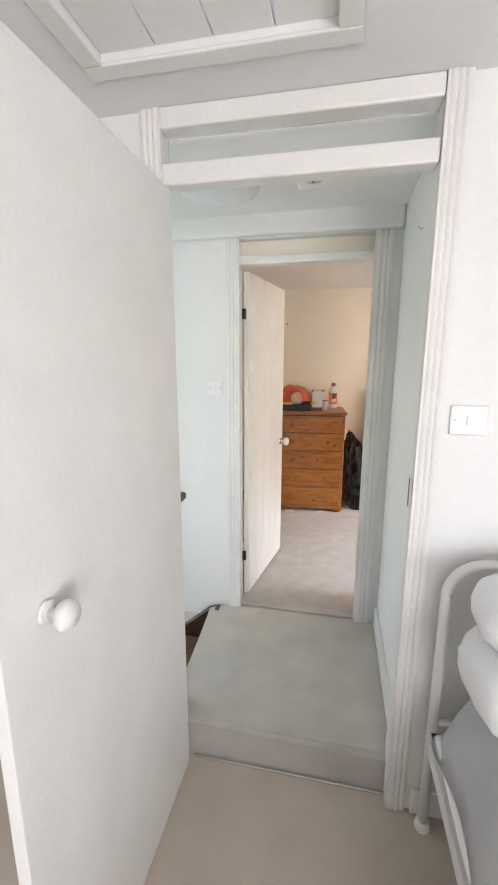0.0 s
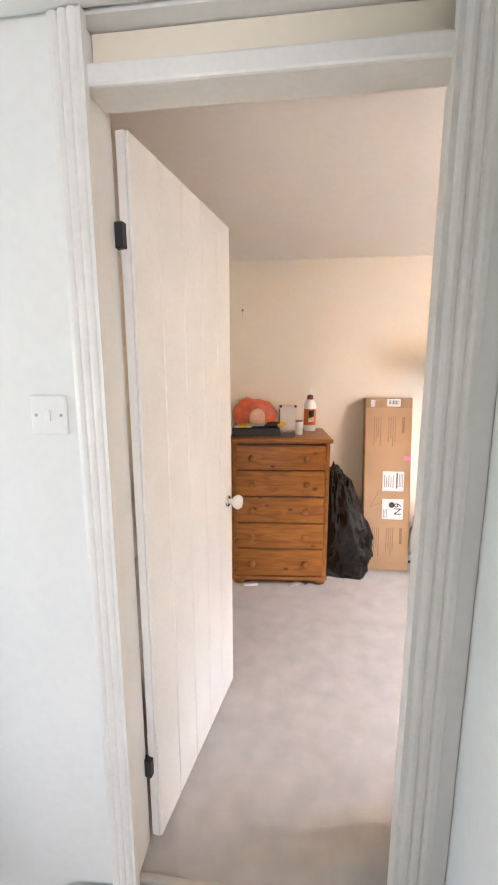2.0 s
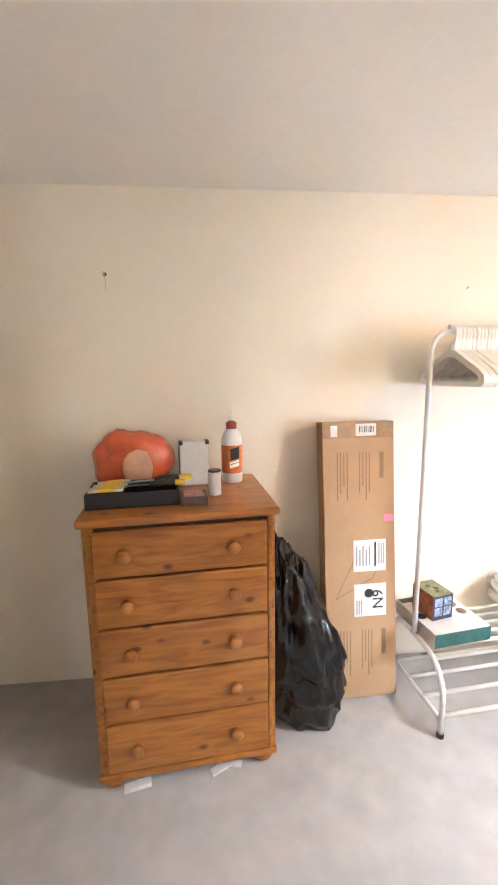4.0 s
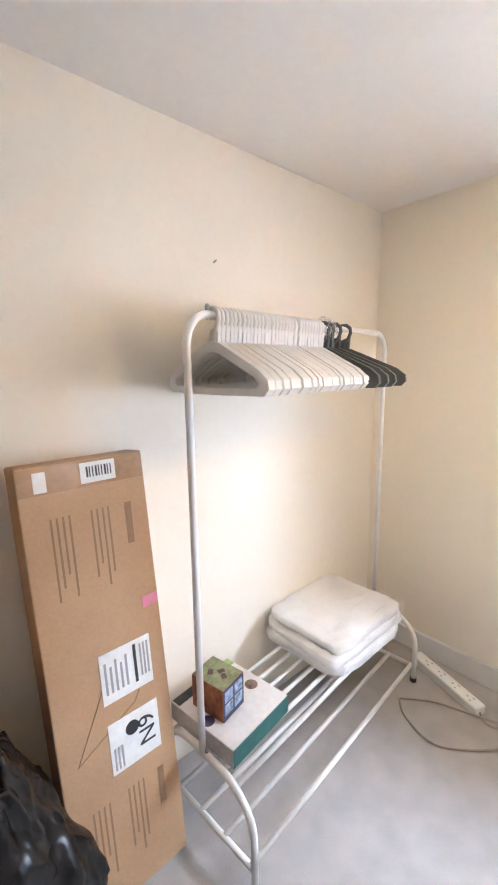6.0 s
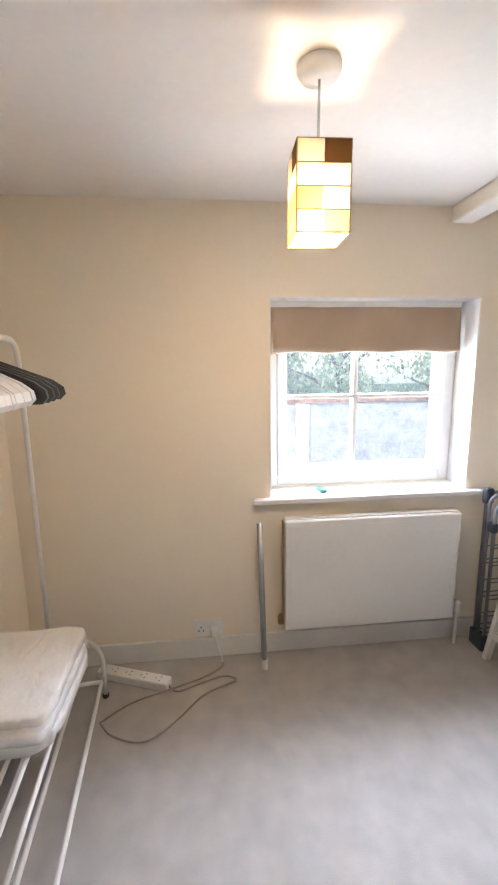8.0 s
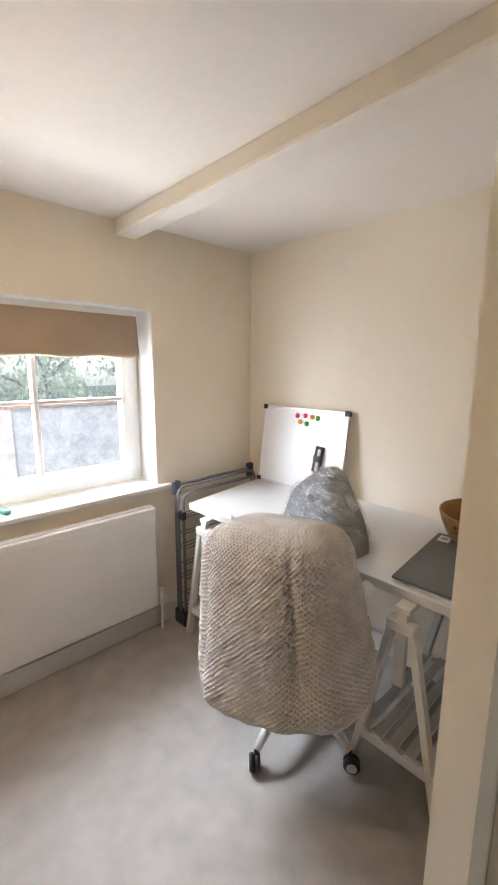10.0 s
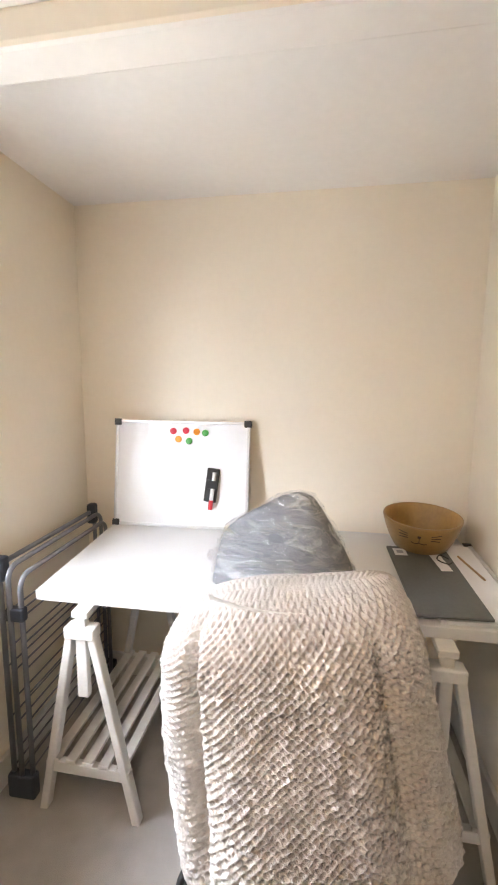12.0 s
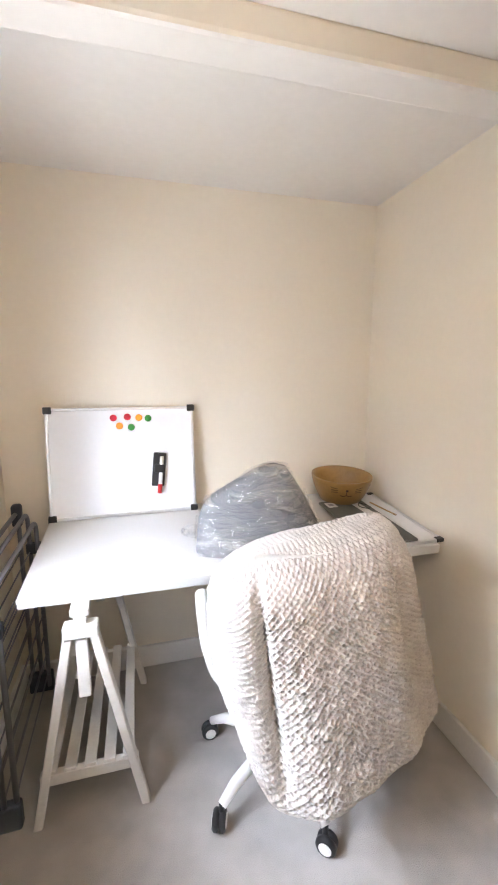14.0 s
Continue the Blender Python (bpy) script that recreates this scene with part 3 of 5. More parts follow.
for nm, c in (("cream", (0.90, 0.86, 0.74)), ("amber", (0.86, 0.64, 0.36)), ("brown", (0.26, 0.18, 0.10))):
    m = bpy.data.materials.new(nm + "_capiz_tile")
    m.use_nodes = True
    nt = m.node_tree
    nt.nodes.remove(nt.nodes["Principled BSDF"])
    tr, df, mx, ns = (nt.nodes.new(k) for k in ("ShaderNodeBsdfTranslucent", "ShaderNodeBsdfDiffuse", "ShaderNodeMixShader", "ShaderNodeTexNoise"))
    ns.inputs["Scale"].default_value = 30
    rp = nt.nodes.new("ShaderNodeValToRGB")
    rp.color_ramp.elements[0].color, rp.color_ramp.elements[1].color = (*[v * 0.8 for v in c], 1), (*c, 1)
    nt.links.new(ns.outputs["Fac"], rp.inputs["Fac"])
    nt.links.new(rp.outputs[0], tr.inputs["Color"]), nt.links.new(rp.outputs[0], df.inputs["Color"])
    mx.inputs[0].default_value = 0.3
    nt.links.new(tr.outputs[0], mx.inputs[1]), nt.links.new(df.outputs[0], mx.inputs[2])
    nt.links.new(mx.outputs[0], nt.nodes["Material Output"].inputs["Surface"])
    TILES.append(m)
pd = thing("pendant_lamp", PX, PY, 2.108, -2, "square pendant lamp of cream and amber shell tiles, lit", "lamp")
part("ceiling_rose", lathe([(0.051, 0), (0.051, -0.012), (0.044, -0.024), (0.012, -0.028), (0.0, -0.028)], 28), UPVC, pd, "white ceiling rose", True)
part("flex", tube([(0, 0, -0.027), (0.001, 0, -0.15), (0, 0, -0.215)], 0.0035, 8), UPVC, pd)
# the wide skirt is added to keep the bulb's light off the ceiling
part("holder_and_shield", lathe([(0.0, -0.19), (0.014, -0.195), (0.018, -0.21), (0.018, -0.228), (0.034, -0.231), (0.036, -0.238), (0.0, -0.239)], 20), UPVC, pd)
GLOWB = bpy.data.materials.new("lit_bulb")
GLOWB.use_nodes = True
gb = GLOWB.node_tree.nodes["Principled BSDF"]
gb.inputs["Emission Color"].default_value, gb.inputs["Emission Strength"].default_value = (1.0, 0.78, 0.52, 1), 12
bulb = part("bulb", lathe([(0.0, -0.355), (0.018, -0.35), (0.027, -0.33), (0.026, -0.31), (0.014, -0.262), (0.012, -0.240), (0.0, -0.239)], 18), GLOWB, pd, "lit warm bulb", True)
bulb.visible_shadow = False
HS, SZ0, SZ1 = 0.0625, -0.376, -0.180
PATTERN = ((2, 0, 0, 2, 0, 2, 0, 2), (0, 0, 1, 0, 0, 0, 0, 0), (1, 1, 0, 1, 1, 1, 1, 0), (0, 1, 0, 0, 1, 1, 0, 1))
for row in range(4):
    zt_ = SZ1 - row * (SZ1 - SZ0) / 4
    zb = zt_ - (SZ1 - SZ0) / 4
    for side in range(4):
        for col in range(2):
            b = box(-HS + col * HS + 0.0012, -0.0012, zb + 0.0012, -HS + (col + 1) * HS - 0.0012, 0.0012, zt_ - 0.0012)
            bmesh.ops.transform(b, matrix=pose(0, 0, 0, 0, 0, 90 * side) @ pose(0, -HS, 0), verts=b.verts[:])
            part("tile", b, TILES[PATTERN[row][side * 2 + col]], pd)
wire = bmesh.new()
for k in range(5):
    z = SZ1 - k * (SZ1 - SZ0) / 4
    tube([(-HS, -HS, z), (HS, -HS, z), (HS, HS, z), (-HS, HS, z), (-HS, -HS, z)], 0.0016, 5, wire)
for a, c in ((-HS, -HS), (HS, -HS), (HS, HS), (-HS, HS)):
    tube([(a, c, SZ0), (a, c, SZ1)], 0.0016, 5, wire)
tube([(-HS, 0, SZ1 - 0.03), (HS, 0, SZ1 - 0.03)], 0.0016, 5, wire)
part("wire_frame", wire, BRASS, pd)

# chest of drawers
ch = thing("chest_of_drawers", 0.062, 4.335, 0, 5, "orange pine chest with five drawers and round knobs", "chest of drawers")
CW, CD = 0.29, 0.225
part("top", box(-CW - 0.028, -CD - 0.018, 0.935, CW + 0.028, CD + 0.01, 0.962, 0.010, 3), PINE, ch)
for s in (-1, 1):
    part("side_panel", box(s * CW - 0.012, -CD, 0.06, s * CW + 0.012, CD, 0.934, 0.003), PINE, ch)
    part("front_stile", box(s * (CW - 0.0125) - 0.0125 * (s < 0) - 0.0, -CD - 0.006, 0.06, s * (CW - 0.0125) + 0.0125 * (s > 0) + 0.012 * (s < 0), -CD - 0.0005, 0.934, 0.002), PINE, ch)
part("back", box(-CW + 0.013, CD - 0.012, 0.06, CW - 0.013, CD, 0.93), PINE, ch)
part("plinth", box(-CW - 0.016, -CD - 0.012, 0.035, CW + 0.016, CD, 0.0595, 0.006), PINE, ch)
for sx in (-1, 1):
    for sy in (-1, 1):
        part("bun_foot", lathe([(0.02, 0), (0.036, 0.008), (0.042, 0.02), (0.036, 0.034), (0, 0.035)], 18, m=pose(sx * (CW - 0.03), sy * (CD - 0.035) - 0.005, 0)), PINE, ch, smooth=True)
edges = (0.925, 0.765, 0.597, 0.425, 0.252, 0.066)
for k in range(5):
    zt_, zb = edges[k] - 0.004, edges[k + 1] + 0.004
    d = part("drawer", box(-CW + 0.016, -CD - 0.014, zb, CW - 0.016, -CD + 0.006, zt_, 0.005), PINE, ch)
    for s in (-1, 1):
        m = pose(s * 0.168 - 0.008, -CD - 0.013, (zt_ + zb) / 2, 90, 0, 0)
        part("knob", lathe([(0.012, 0), (0.011, 0.008), (0.019, 0.014), (0.022, 0.022), (0.017, 0.029), (0, 0.031)], 18, m=m), PINE, d, smooth=True)
# dark sheet added behind the fronts as shade in the gaps between drawers
part("drawer_back", box(-CW + 0.014, -CD + 0.008, 0.061, CW - 0.014, -CD + 0.012, 0.932), DARKWOOD, ch)

# things on the chest
TOP = 0.962


def blob(rx, ry, rz, nu=40, nv=22, power=2.6, seed=0.0, rough=0.1, freq=9.0, flat=True):
    """A lumpy soft body: a rounded box with creases."""
    b = bmesh.new()
    rings = []
    for j in range(nv + 1):
        v = -math.pi / 2 + math.pi * j / nv
        cv, sv = math.cos(v), math.sin(v)
        ring = []
        for i in range(nu):
            u = 2 * math.pi * i / nu
            f = lambda c: math.copysign(abs(c) ** (2 / power), c)
            p = Vector((rx * f(cv) * f(math.cos(u)), ry * f(cv) * f(math.sin(u)), rz * f(sv)))
            n = noise.noise(Vector((p.x * freq + seed, p.y * freq, p.z * freq)))
            n2 = abs(noise.noise(Vector((p.x * freq * 2.3 - seed, p.y * freq * 2.3, p.z * freq * 1.4 + 3))))
            p *= 1 + rough * (n - 0.9 * n2)
            if flat:
                p.z = max(p.z, -rz * 0.96)
            ring.append(b.verts.new(p))
        rings.append(ring)
    for a, c in zip(rings, rings[1:]):
        for k in range(nu):
            b.faces.new((a[k], a[(k + 1) % nu], c[(k + 1) % nu], c[k]))
    bmesh.ops.remove_doubles(b, verts=b.verts[:], dist=1e-5)
    return b


def local(x, y, z=0.0):
    """Where a point of the chest's top lies in the world."""
    return ch.matrix_world @ Vector((x, y, z))


ORANGE = mat("orange_plastic", (0.72, 0.13, 0.05), 0.28, vary=0.22, big=9, fine=30, bump=0.3, coat=0.5)
og = thing("orange_carrier_bag", -0.125, 4.455, TOP, 5, "crumpled orange plastic bag on the chest", "plastic bag")
b = blob(0.150, 0.085, 0.115, 44, 24, 2.4, 1.7, 0.22, 11)
bmesh.ops.translate(b, vec=(0, 0, 0.111), verts=b.verts[:])
part("crumpled_body", b, ORANGE, og, smooth=True)
b = blob(0.055, 0.012, 0.07, 24, 14, 2.2, 4.0, 0.15, 14, False)
bmesh.ops.translate(b, vec=(0.03, -0.088, 0.09), verts=b.verts[:])
part("pale_print", b, mat("pale_peach_print", (0.75, 0.42, 0.27), 0.35, vary=0.12, big=14, fine=40), og, smooth=True)
tr = thing("black_tray", -0.085, 4.262, TOP, 5, "shallow black plastic tray holding tools", "tray")
b = box(-0.15, -0.085, 0, 0.15, 0.085, 0.006, 0.002)
for a in ((-0.15, -0.085, -0.144, 0.085), (0.144, -0.085, 0.15, 0.085), (-0.144, -0.085, 0.144, -0.079), (-0.144, 0.079, 0.144, 0.085)):
    box(a[0], a[1], 0.0061, a[2], a[3], 0.052, 0.002, bm=b)
part("tray_body", b, BLACK, tr)
YELLOW = mat("yellow_plastic", (0.80, 0.50, 0.03), 0.4, vary=0.08, bump=0.03)
PALEP = mat("printed_pale_card", (0.70, 0.62, 0.50), 0.6, vary=0.25, big=60, fine=150, bump=0)
for k in range(3):
    q = thing("screwdriver", -0.03 + 0.012 * k, 4.235 + 0.028 * k, TOP + 0.054 + 0.008 * (k == 1), 8 + 4 * k, "yellow and black handled tool lying in the tray", "tool", "tools in the tray")
    part("handle", tube([(0.0, 0, 0.008), (0.02, 0, 0.009), (0.075, 0, 0.009), (0.085, 0, 0.009)], [0.006, 0.011, 0.012, 0.006], 10), BLACK, q, "black grip", True)
    part("grip_band", tube([(0.085, 0, 0.009), (0.118, 0, 0.009)], [0.011, 0.009], 10), YELLOW, q, "yellow end")
    part("shaft", tube([(-0.10, 0, 0.008), (0.0, 0, 0.008)], 0.003, 8), STEEL, q)
for k in range(3):
    q = thing("tool_packet", -0.165 + 0.004 * k, 4.20 + 0.042 * k, TOP + 0.0535, 5 + 6 * k, "yellow and white printed packet in the tray", "packet", "packets in the tray")
    part("card", box(-0.055, -0.018, 0, 0.055, 0.018, 0.010, 0.002), PALEP, q)
    part("yellow_band", box(-0.025, -0.0182, 0.0005, 0.03, 0.0182, 0.0112, 0.001), YELLOW, q)
cb = thing("white_card_box", 0.112, 4.455, TOP, 7, "upright white card box on the chest", "box")
part("carton", box(-0.056, -0.028, 0, 0.056, 0.028, 0.172, 0.004), mat("white_card", (0.74, 0.72, 0.69), 0.6, vary=0.05, big=8, fine=80), cb)
part("dark_edge", box(-0.0585, -0.030, 0.012, -0.0562, 0.026, 0.15, 0.001), BLACK, cb)
for s in (-1, 1):
    part("corner_clip", box(s * 0.05 - 0.007, -0.0295, 0.160, s * 0.05 + 0.007, 0.010, 0.1745, 0.001), BLACK, cb)
sb = thing("small_printed_box", 0.120, 4.212, TOP, 6, "small dark and pink printed carton on the chest", "box")
part("carton", box(-0.042, -0.04, 0, 0.042, 0.05, 0.030, 0.002), mat("dark_printed_card", (0.09, 0.07, 0.07), 0.5, vary=0.2), sb)
part("pink_panel", box(-0.035, -0.03, 0.0302, 0.03, 0.04, 0.0312), mat("pink_print", (0.55, 0.25, 0.22), 0.5, vary=0.3, big=40), sb)
tb = thing("white_tube", 0.190, 4.300, TOP, 0, "small white cardboard roll standing on the chest", "tube")
part("roll", lathe([(0.022, 0), (0.023, 0.002), (0.023, 0.088), (0.019, 0.090), (0.018, 0.084), (0.0, 0.083)], 24), mat("white_label_paper", (0.78, 0.76, 0.73), 0.55, vary=0.08, big=30, fine=90), tb)
part("dark_rim", lathe([(0.0235, 0.084), (0.0238, 0.086), (0.0235, 0.090), (0.0, 0.0905)], 24), DARKWOOD, tb)
bo = thing("glue_bottle", 0.262, 4.475, TOP, 0, "white glue bottle with an orange label and red cap", "bottle")
part("bottle_body", lathe([(0.038, 0), (0.041, 0.006), (0.041, 0.165), (0.038, 0.185), (0.027, 0.205), (0.019, 0.215), (0.0, 0.216)], 32), UPVC, bo, smooth=True)
part("label", lathe([(0.0412, 0.04), (0.0418, 0.041), (0.0418, 0.15), (0.0412, 0.151)], 32), mat("orange_label", (0.72, 0.20, 0.05), 0.4, vary=0.12, big=30, fine=60, bump=0), bo, "orange printed label", True)
for a, z0_, z1_, c in ((-75, 0.092, 0.138, BLACK), (-78, 0.062, 0.086, UPVC), (-76, 0.074, 0.079, BLACK)):
    b = bmesh.new()
    n = 8
    va = [[b.verts.new((0.0423 * math.cos(radians(a - 26 + 52 * k / n)), 0.0423 * math.sin(radians(a - 26 + 52 * k / n)), z)) for z in (z0_ + 0.001 * k, z1_ + 0.001 * k)] for k in range(n + 1)]
    for k in range(n):
        b.faces.new((va[k][0], va[k + 1][0], va[k + 1][1], va[k][1]))
    part("label_print", b, c, bo)
part("cap", lathe([(0.020, 0.212), (0.021, 0.215), (0.021, 0.238), (0.012, 0.243), (0.008, 0.246), (0.0, 0.246)], 24), mat("red_brown_cap", (0.30, 0.06, 0.04), 0.45, vary=0.06), bo, "dark red cap", True)
part("nozzle", lathe([(0.009, 0.246), (0.007, 0.26), (0.004, 0.285), (0.0, 0.287)], 16), UPVC, bo, smooth=True)
PAPER = mat("white_paper", (0.78, 0.77, 0.75), 0.7, vary=0.06, big=20, fine=90)
for k, (x, y, r) in enumerate(((-0.10, 4.085, 12), (0.19, 4.125, 28), (0.215, 4.14, -20))):
    q = thing("paper_scrap", x, y, 0, r, "crumpled white paper scrap under the chest", "paper", "scraps under the chest")
    b = box(-0.045, -0.014, 0.0, 0.045, 0.014, 0.006, 0.001)
    for v in b.verts:
        v.co.z += 0.008 * (1 + math.sin(v.co.x * 60 + k)) * (v.co.z > 0.003)
    part("sheet", b, PAPER, q)

# bin bag
BINBAG = mat("black_bin_liner", (0.004, 0.004, 0.0045), 0.27, vary=0.2, big=10, fine=34, bump=0.6)
bb = thing("bin_bag", 0.535, 4.365, 0, 0, "full black plastic bin bag slumped beside the chest", "bin bag")
b = blob(0.218, 0.172, 0.38, 150, 96, 2.5, 2.2, 0.14, 6.5)
for v in b.verts:
    f = (v.co.z + 0.37) / 0.74
    n = v.co.normalized()
    q = Vector((v.co.x * 7 + v.co.z * 4, v.co.y * 7, v.co.z * 6 - v.co.x * 5))
    fold = 0.5 - abs(noise.noise(q)) * 2.4 + 0.45 * (0.5 - abs(noise.noise(q * 2.3 + Vector((4, 1, 2)))) * 2.4) + 0.22 * (0.5 - abs(noise.noise(q * 5.1)) * 2.4)
    v.co += n * 0.020 * fold * min(1.0, 6 * f + 0.1)
    v.co.x = v.co.x * (1.10 - 0.72 * f) - 0.085 * f ** 1.3
    v.co.y = v.co.y * (1.1 - 0.5 * f) + 0.05 * f - 0.02
    v.co.z = max(0.0, v.co.z * 0.97 + 0.352)
part("bag_body", b, BINBAG, bb, smooth=True)
b = blob(0.035, 0.03, 0.06, 26, 14, 2.0, 7.7, 0.4, 26, False)
bmesh.ops.translate(b, vec=(-0.095, 0.03, 0.685), verts=b.verts[:])
part("gathered_neck", b, BINBAG, bb, smooth=True)

# tall flat carton leaning on the wall
CARD = mat("brown_cardboard", (0.46, 0.29, 0.155), 0.75, vary=0.07, big=4, fine=120, bump=0.12)
CARDP = mat("brown_card_print", (0.28, 0.17, 0.09), 0.75, vary=0.1)
bx = thing("flat_carton", 0.800, 4.375, 0.008, 1.0, "tall brown cardboard carton leaning against the wall", "carton")
TILT_ = pose(0, 0, 0, -5.6, 0, 0)
tl = lambda bm_: (bmesh.ops.transform(bm_, matrix=TILT_, verts=bm_.verts[:]), bm_)[1]
b = box(-0.153, 0, 0, 0.153, 0.085, 1.185, 0.004)
for v in b.verts:
    v.co.x -= 0.012 * v.co.z
part("carton_body", tl(b), CARD, bx)


def on_card(name, x0, z0, x1, z1, material, label="", d=0.0015):
    b_ = box(x0 - 0.012 * (z0 + z1) / 2, -d, z0, x1 - 0.012 * (z0 + z1) / 2, -0.0002, z1)
    return part(name, tl(b_), material, bx, label)


on_card("packing_tape", -0.150, 1.12, 0.150, 1.182, mat("shiny_tape", (0.40, 0.25, 0.14), 0.2, vary=0.12, big=20, coat=0.5), "clear shiny tape")
part("top_tape", tl(box(-0.164, 0.0, 1.1852, 0.138, 0.083, 1.1864)), CARD, bx)
l1 = on_card("shipping_label", -0.03, 0.555, 0.110, 0.690, PAPER, "white shipping label", 0.002)
l2 = on_card("shipping_label", -0.03, 0.360, 0.110, 0.500, PAPER, "white label with the characters N9", 0.002)
on_card("sticker", 0.105, 0.765, 0.150, 0.795, mat("pink_sticker", (0.70, 0.25, 0.36), 0.6), "pink sticker", 0.002)
on_card("top_label", -0.012, 1.128, 0.075, 1.178, PAPER, "white barcode label", 0.003)
on_card("top_label", -0.118, 1.125, -0.090, 1.172, PAPER, "white label", 0.003)
INK = mat("black_ink", (0.03, 0.03, 0.035), 0.6, vary=0.1, bump=0)
GREYINK = mat("grey_ink", (0.35, 0.35, 0.36), 0.6, vary=0.1, bump=0)
for k in range(9):
    on_card("barcode_bar", 0.002 + 0.0075 * k, 1.142, 0.0045 + 0.0075 * k + 0.002 * (k % 3 == 0), 1.168, INK, "", 0.004)
on_card("label_bar", 0.060, 0.575, 0.068, 0.680, INK, "", 0.003)
for k in range(5):
    on_card("label_line", -0.02 + 0.014 * k, 0.58, -0.014 + 0.014 * k, 0.665 - 0.015 * (k % 2), GREYINK, "", 0.003)
for k in range(3):
    on_card("label_line", 0.078 + 0.01 * k, 0.585, 0.083 + 0.01 * k, 0.675, GREYINK, "", 0.003)
for k in range(3):
    on_card("label_line", -0.022 + 0.010 * k, 0.37, -0.017 + 0.010 * k, 0.43, GREYINK, "", 0.003)
b = lathe([(0.0, 0), (0.019, 0), (0.019, 0.001), (0, 0.001)], 24, m=pose(0.028, -0.0022, 0.460, 90, 0, 0))
part("label_dot", tl(b), INK, bx)


def words(text, size, m, material, parent, name="lettering"):
    cu = bpy.data.curves.new(name, "FONT")
    cu.body, cu.size, cu.extrude, cu.align_x, cu.align_y = text, size, 0.0004, "CENTER", "CENTER"
    tmp = bpy.data.objects.new(name, cu)
    me = bpy.data.meshes.new_from_object(tmp)
    me.transform(m)
    me.materials.clear()
    me.materials.append(material)
    bpy.data.objects.remove(tmp)
    o = new(name, me)
    o.parent = parent
    return o


words("N9", 0.066, TILT_ @ pose(0.070, -0.0028, 0.432, 90, 0, 0) @ pose(0, 0, 0, 0, 0, 90), INK, bx)
for z0_, up in ((0.86, 1), (0.10, 1)):
    for g in range(2):
        for k in range(4):
            x = -0.095 + 0.095 * g + 0.014 * k
            on_card("printed_line", x, z0_ + 0.05 * ((k * 7 + g) % 3) * 0.6, x + 0.005, z0_ + 0.20, CARDP, "", 0.0009)
    on_card("printed_mark", 0.088, z0_ + 0.09, 0.106, z0_ + 0.20, CARDP, "printed brand mark", 0.0009)
for a in (((-0.115, 0.44), (-0.045, 0.58)), ((-0.045, 0.58), (-0.038, 0.60)), ((-0.115, 0.44), (0.045, 0.525)), ((0.045, 0.525), (0.06, 0.55))):
    part("printed_drawing", tl(tube([(a[0][0], -0.0004, a[0][1]), (a[1][0], -0.0004, a[1][1])], 0.0014, 5)), CARDP, bx)

# clothes rack
RK = thing("clothes_rack", 1.01, 4.365, 0, 4.6, "white tubular steel clothes rack with a slatted shoe shelf", "clothes rack")
RW, RH, R1 = 1.05, 1.535, 0.0102
X, Y, Zv = Vector((1, 0, 0)), Vector((0, 1, 0)), Vector((0, 0, 1))
pts = [Vector((0, 0, 0.30)), Vector((0, 0, 1.0))] + arc((0.075, 0, RH - 0.075), -X, Zv, 0.075, 0, math.pi / 2) + arc((RW - 0.075, 0, RH - 0.075), Zv, X, 0.075, 0, math.pi / 2) + [Vector((RW, 0, 1.0)), Vector((RW, 0, 0.30))]
part("hanging_rail", tube(pts, R1, 14), ENAMEL, RK, smooth=True)
YF, YB = -0.205, 0.17
for x in (0, RW):
    pts = [Vector((x, YF, 0.012)), Vector((x, YF, 0.16))] + arc((x, YF + 0.13, 0.17), -Y, Zv, 0.13, 0, math.pi / 2) + arc((x, YB - 0.10, 0.20), Zv, Y, 0.10, 0, math.pi / 2) + [Vector((x, YB, 0.012))]
    part("side_frame", tube(pts, 0.0102, 12), ENAMEL, RK, smooth=True)
    part("lower_side_bar", tube([(x, YF, 0.075), (x, YB, 0.075)], 0.009, 10), ENAMEL, RK, smooth=True)
    for y in (YF, YB):
        part("rubber_foot", lathe([(0.0135, 0), (0.0145, 0.003), (0.0145, 0.016), (0.0125, 0.018), (0, 0.018)], 14, m=pose(x, y, 0)), BLACK, RK, "black rubber foot")
    part("bolt", lathe([(0.006, 0), (0.006, 0.006), (0, 0.008)], 10, m=pose(x, -0.02, 0.313)), STEEL, RK)
part("bolt", lathe([(0.007, 0), (0.007, 0.010), (0.004, 0.016), (0, 0.017)], 12, m=pose(0.07, 0, RH + 0.009)), STEEL, RK, "small steel screw head")
for k in range(6):
    y = -0.135 + 0.053 * k
    part("shelf_bar", tube([(0.0, y, 0.292 - 0.01 * (k == 0)), (RW, y, 0.292 - 0.01 * (k == 0))], 0.0075, 10), ENAMEL, RK, smooth=True)
for k in range(4):
    y = YF + 0.012 + 0.105 * k
    part("lower_shelf_bar", tube([(0.0, y, 0.080), (RW, y, 0.080)], 0.0085, 10), ENAMEL, RK, smooth=True)


def at_rack(x, y, z, rz=0.0):
    return RK.matrix_world @ pose(x, y, z, 0, 0, rz)


HANGW = mat("white_hanger_plastic", (0.90, 0.875, 0.84), 0.45, vary=0.02, bump=0)
# thin white plastic lets part of the light through
hn = HANGW.node_tree
thin, hmix = hn.nodes.new("ShaderNodeBsdfTranslucent"), hn.nodes.new("ShaderNodeMixShader")
thin.inputs["Color"].default_value = (0.90, 0.88, 0.84, 1)
hmix.inputs[0].default_value = 0.4
hn.links.new(hn.nodes["Principled BSDF"].outputs[0], hmix.inputs[1]), hn.links.new(thin.outputs[0], hmix.inputs[2])
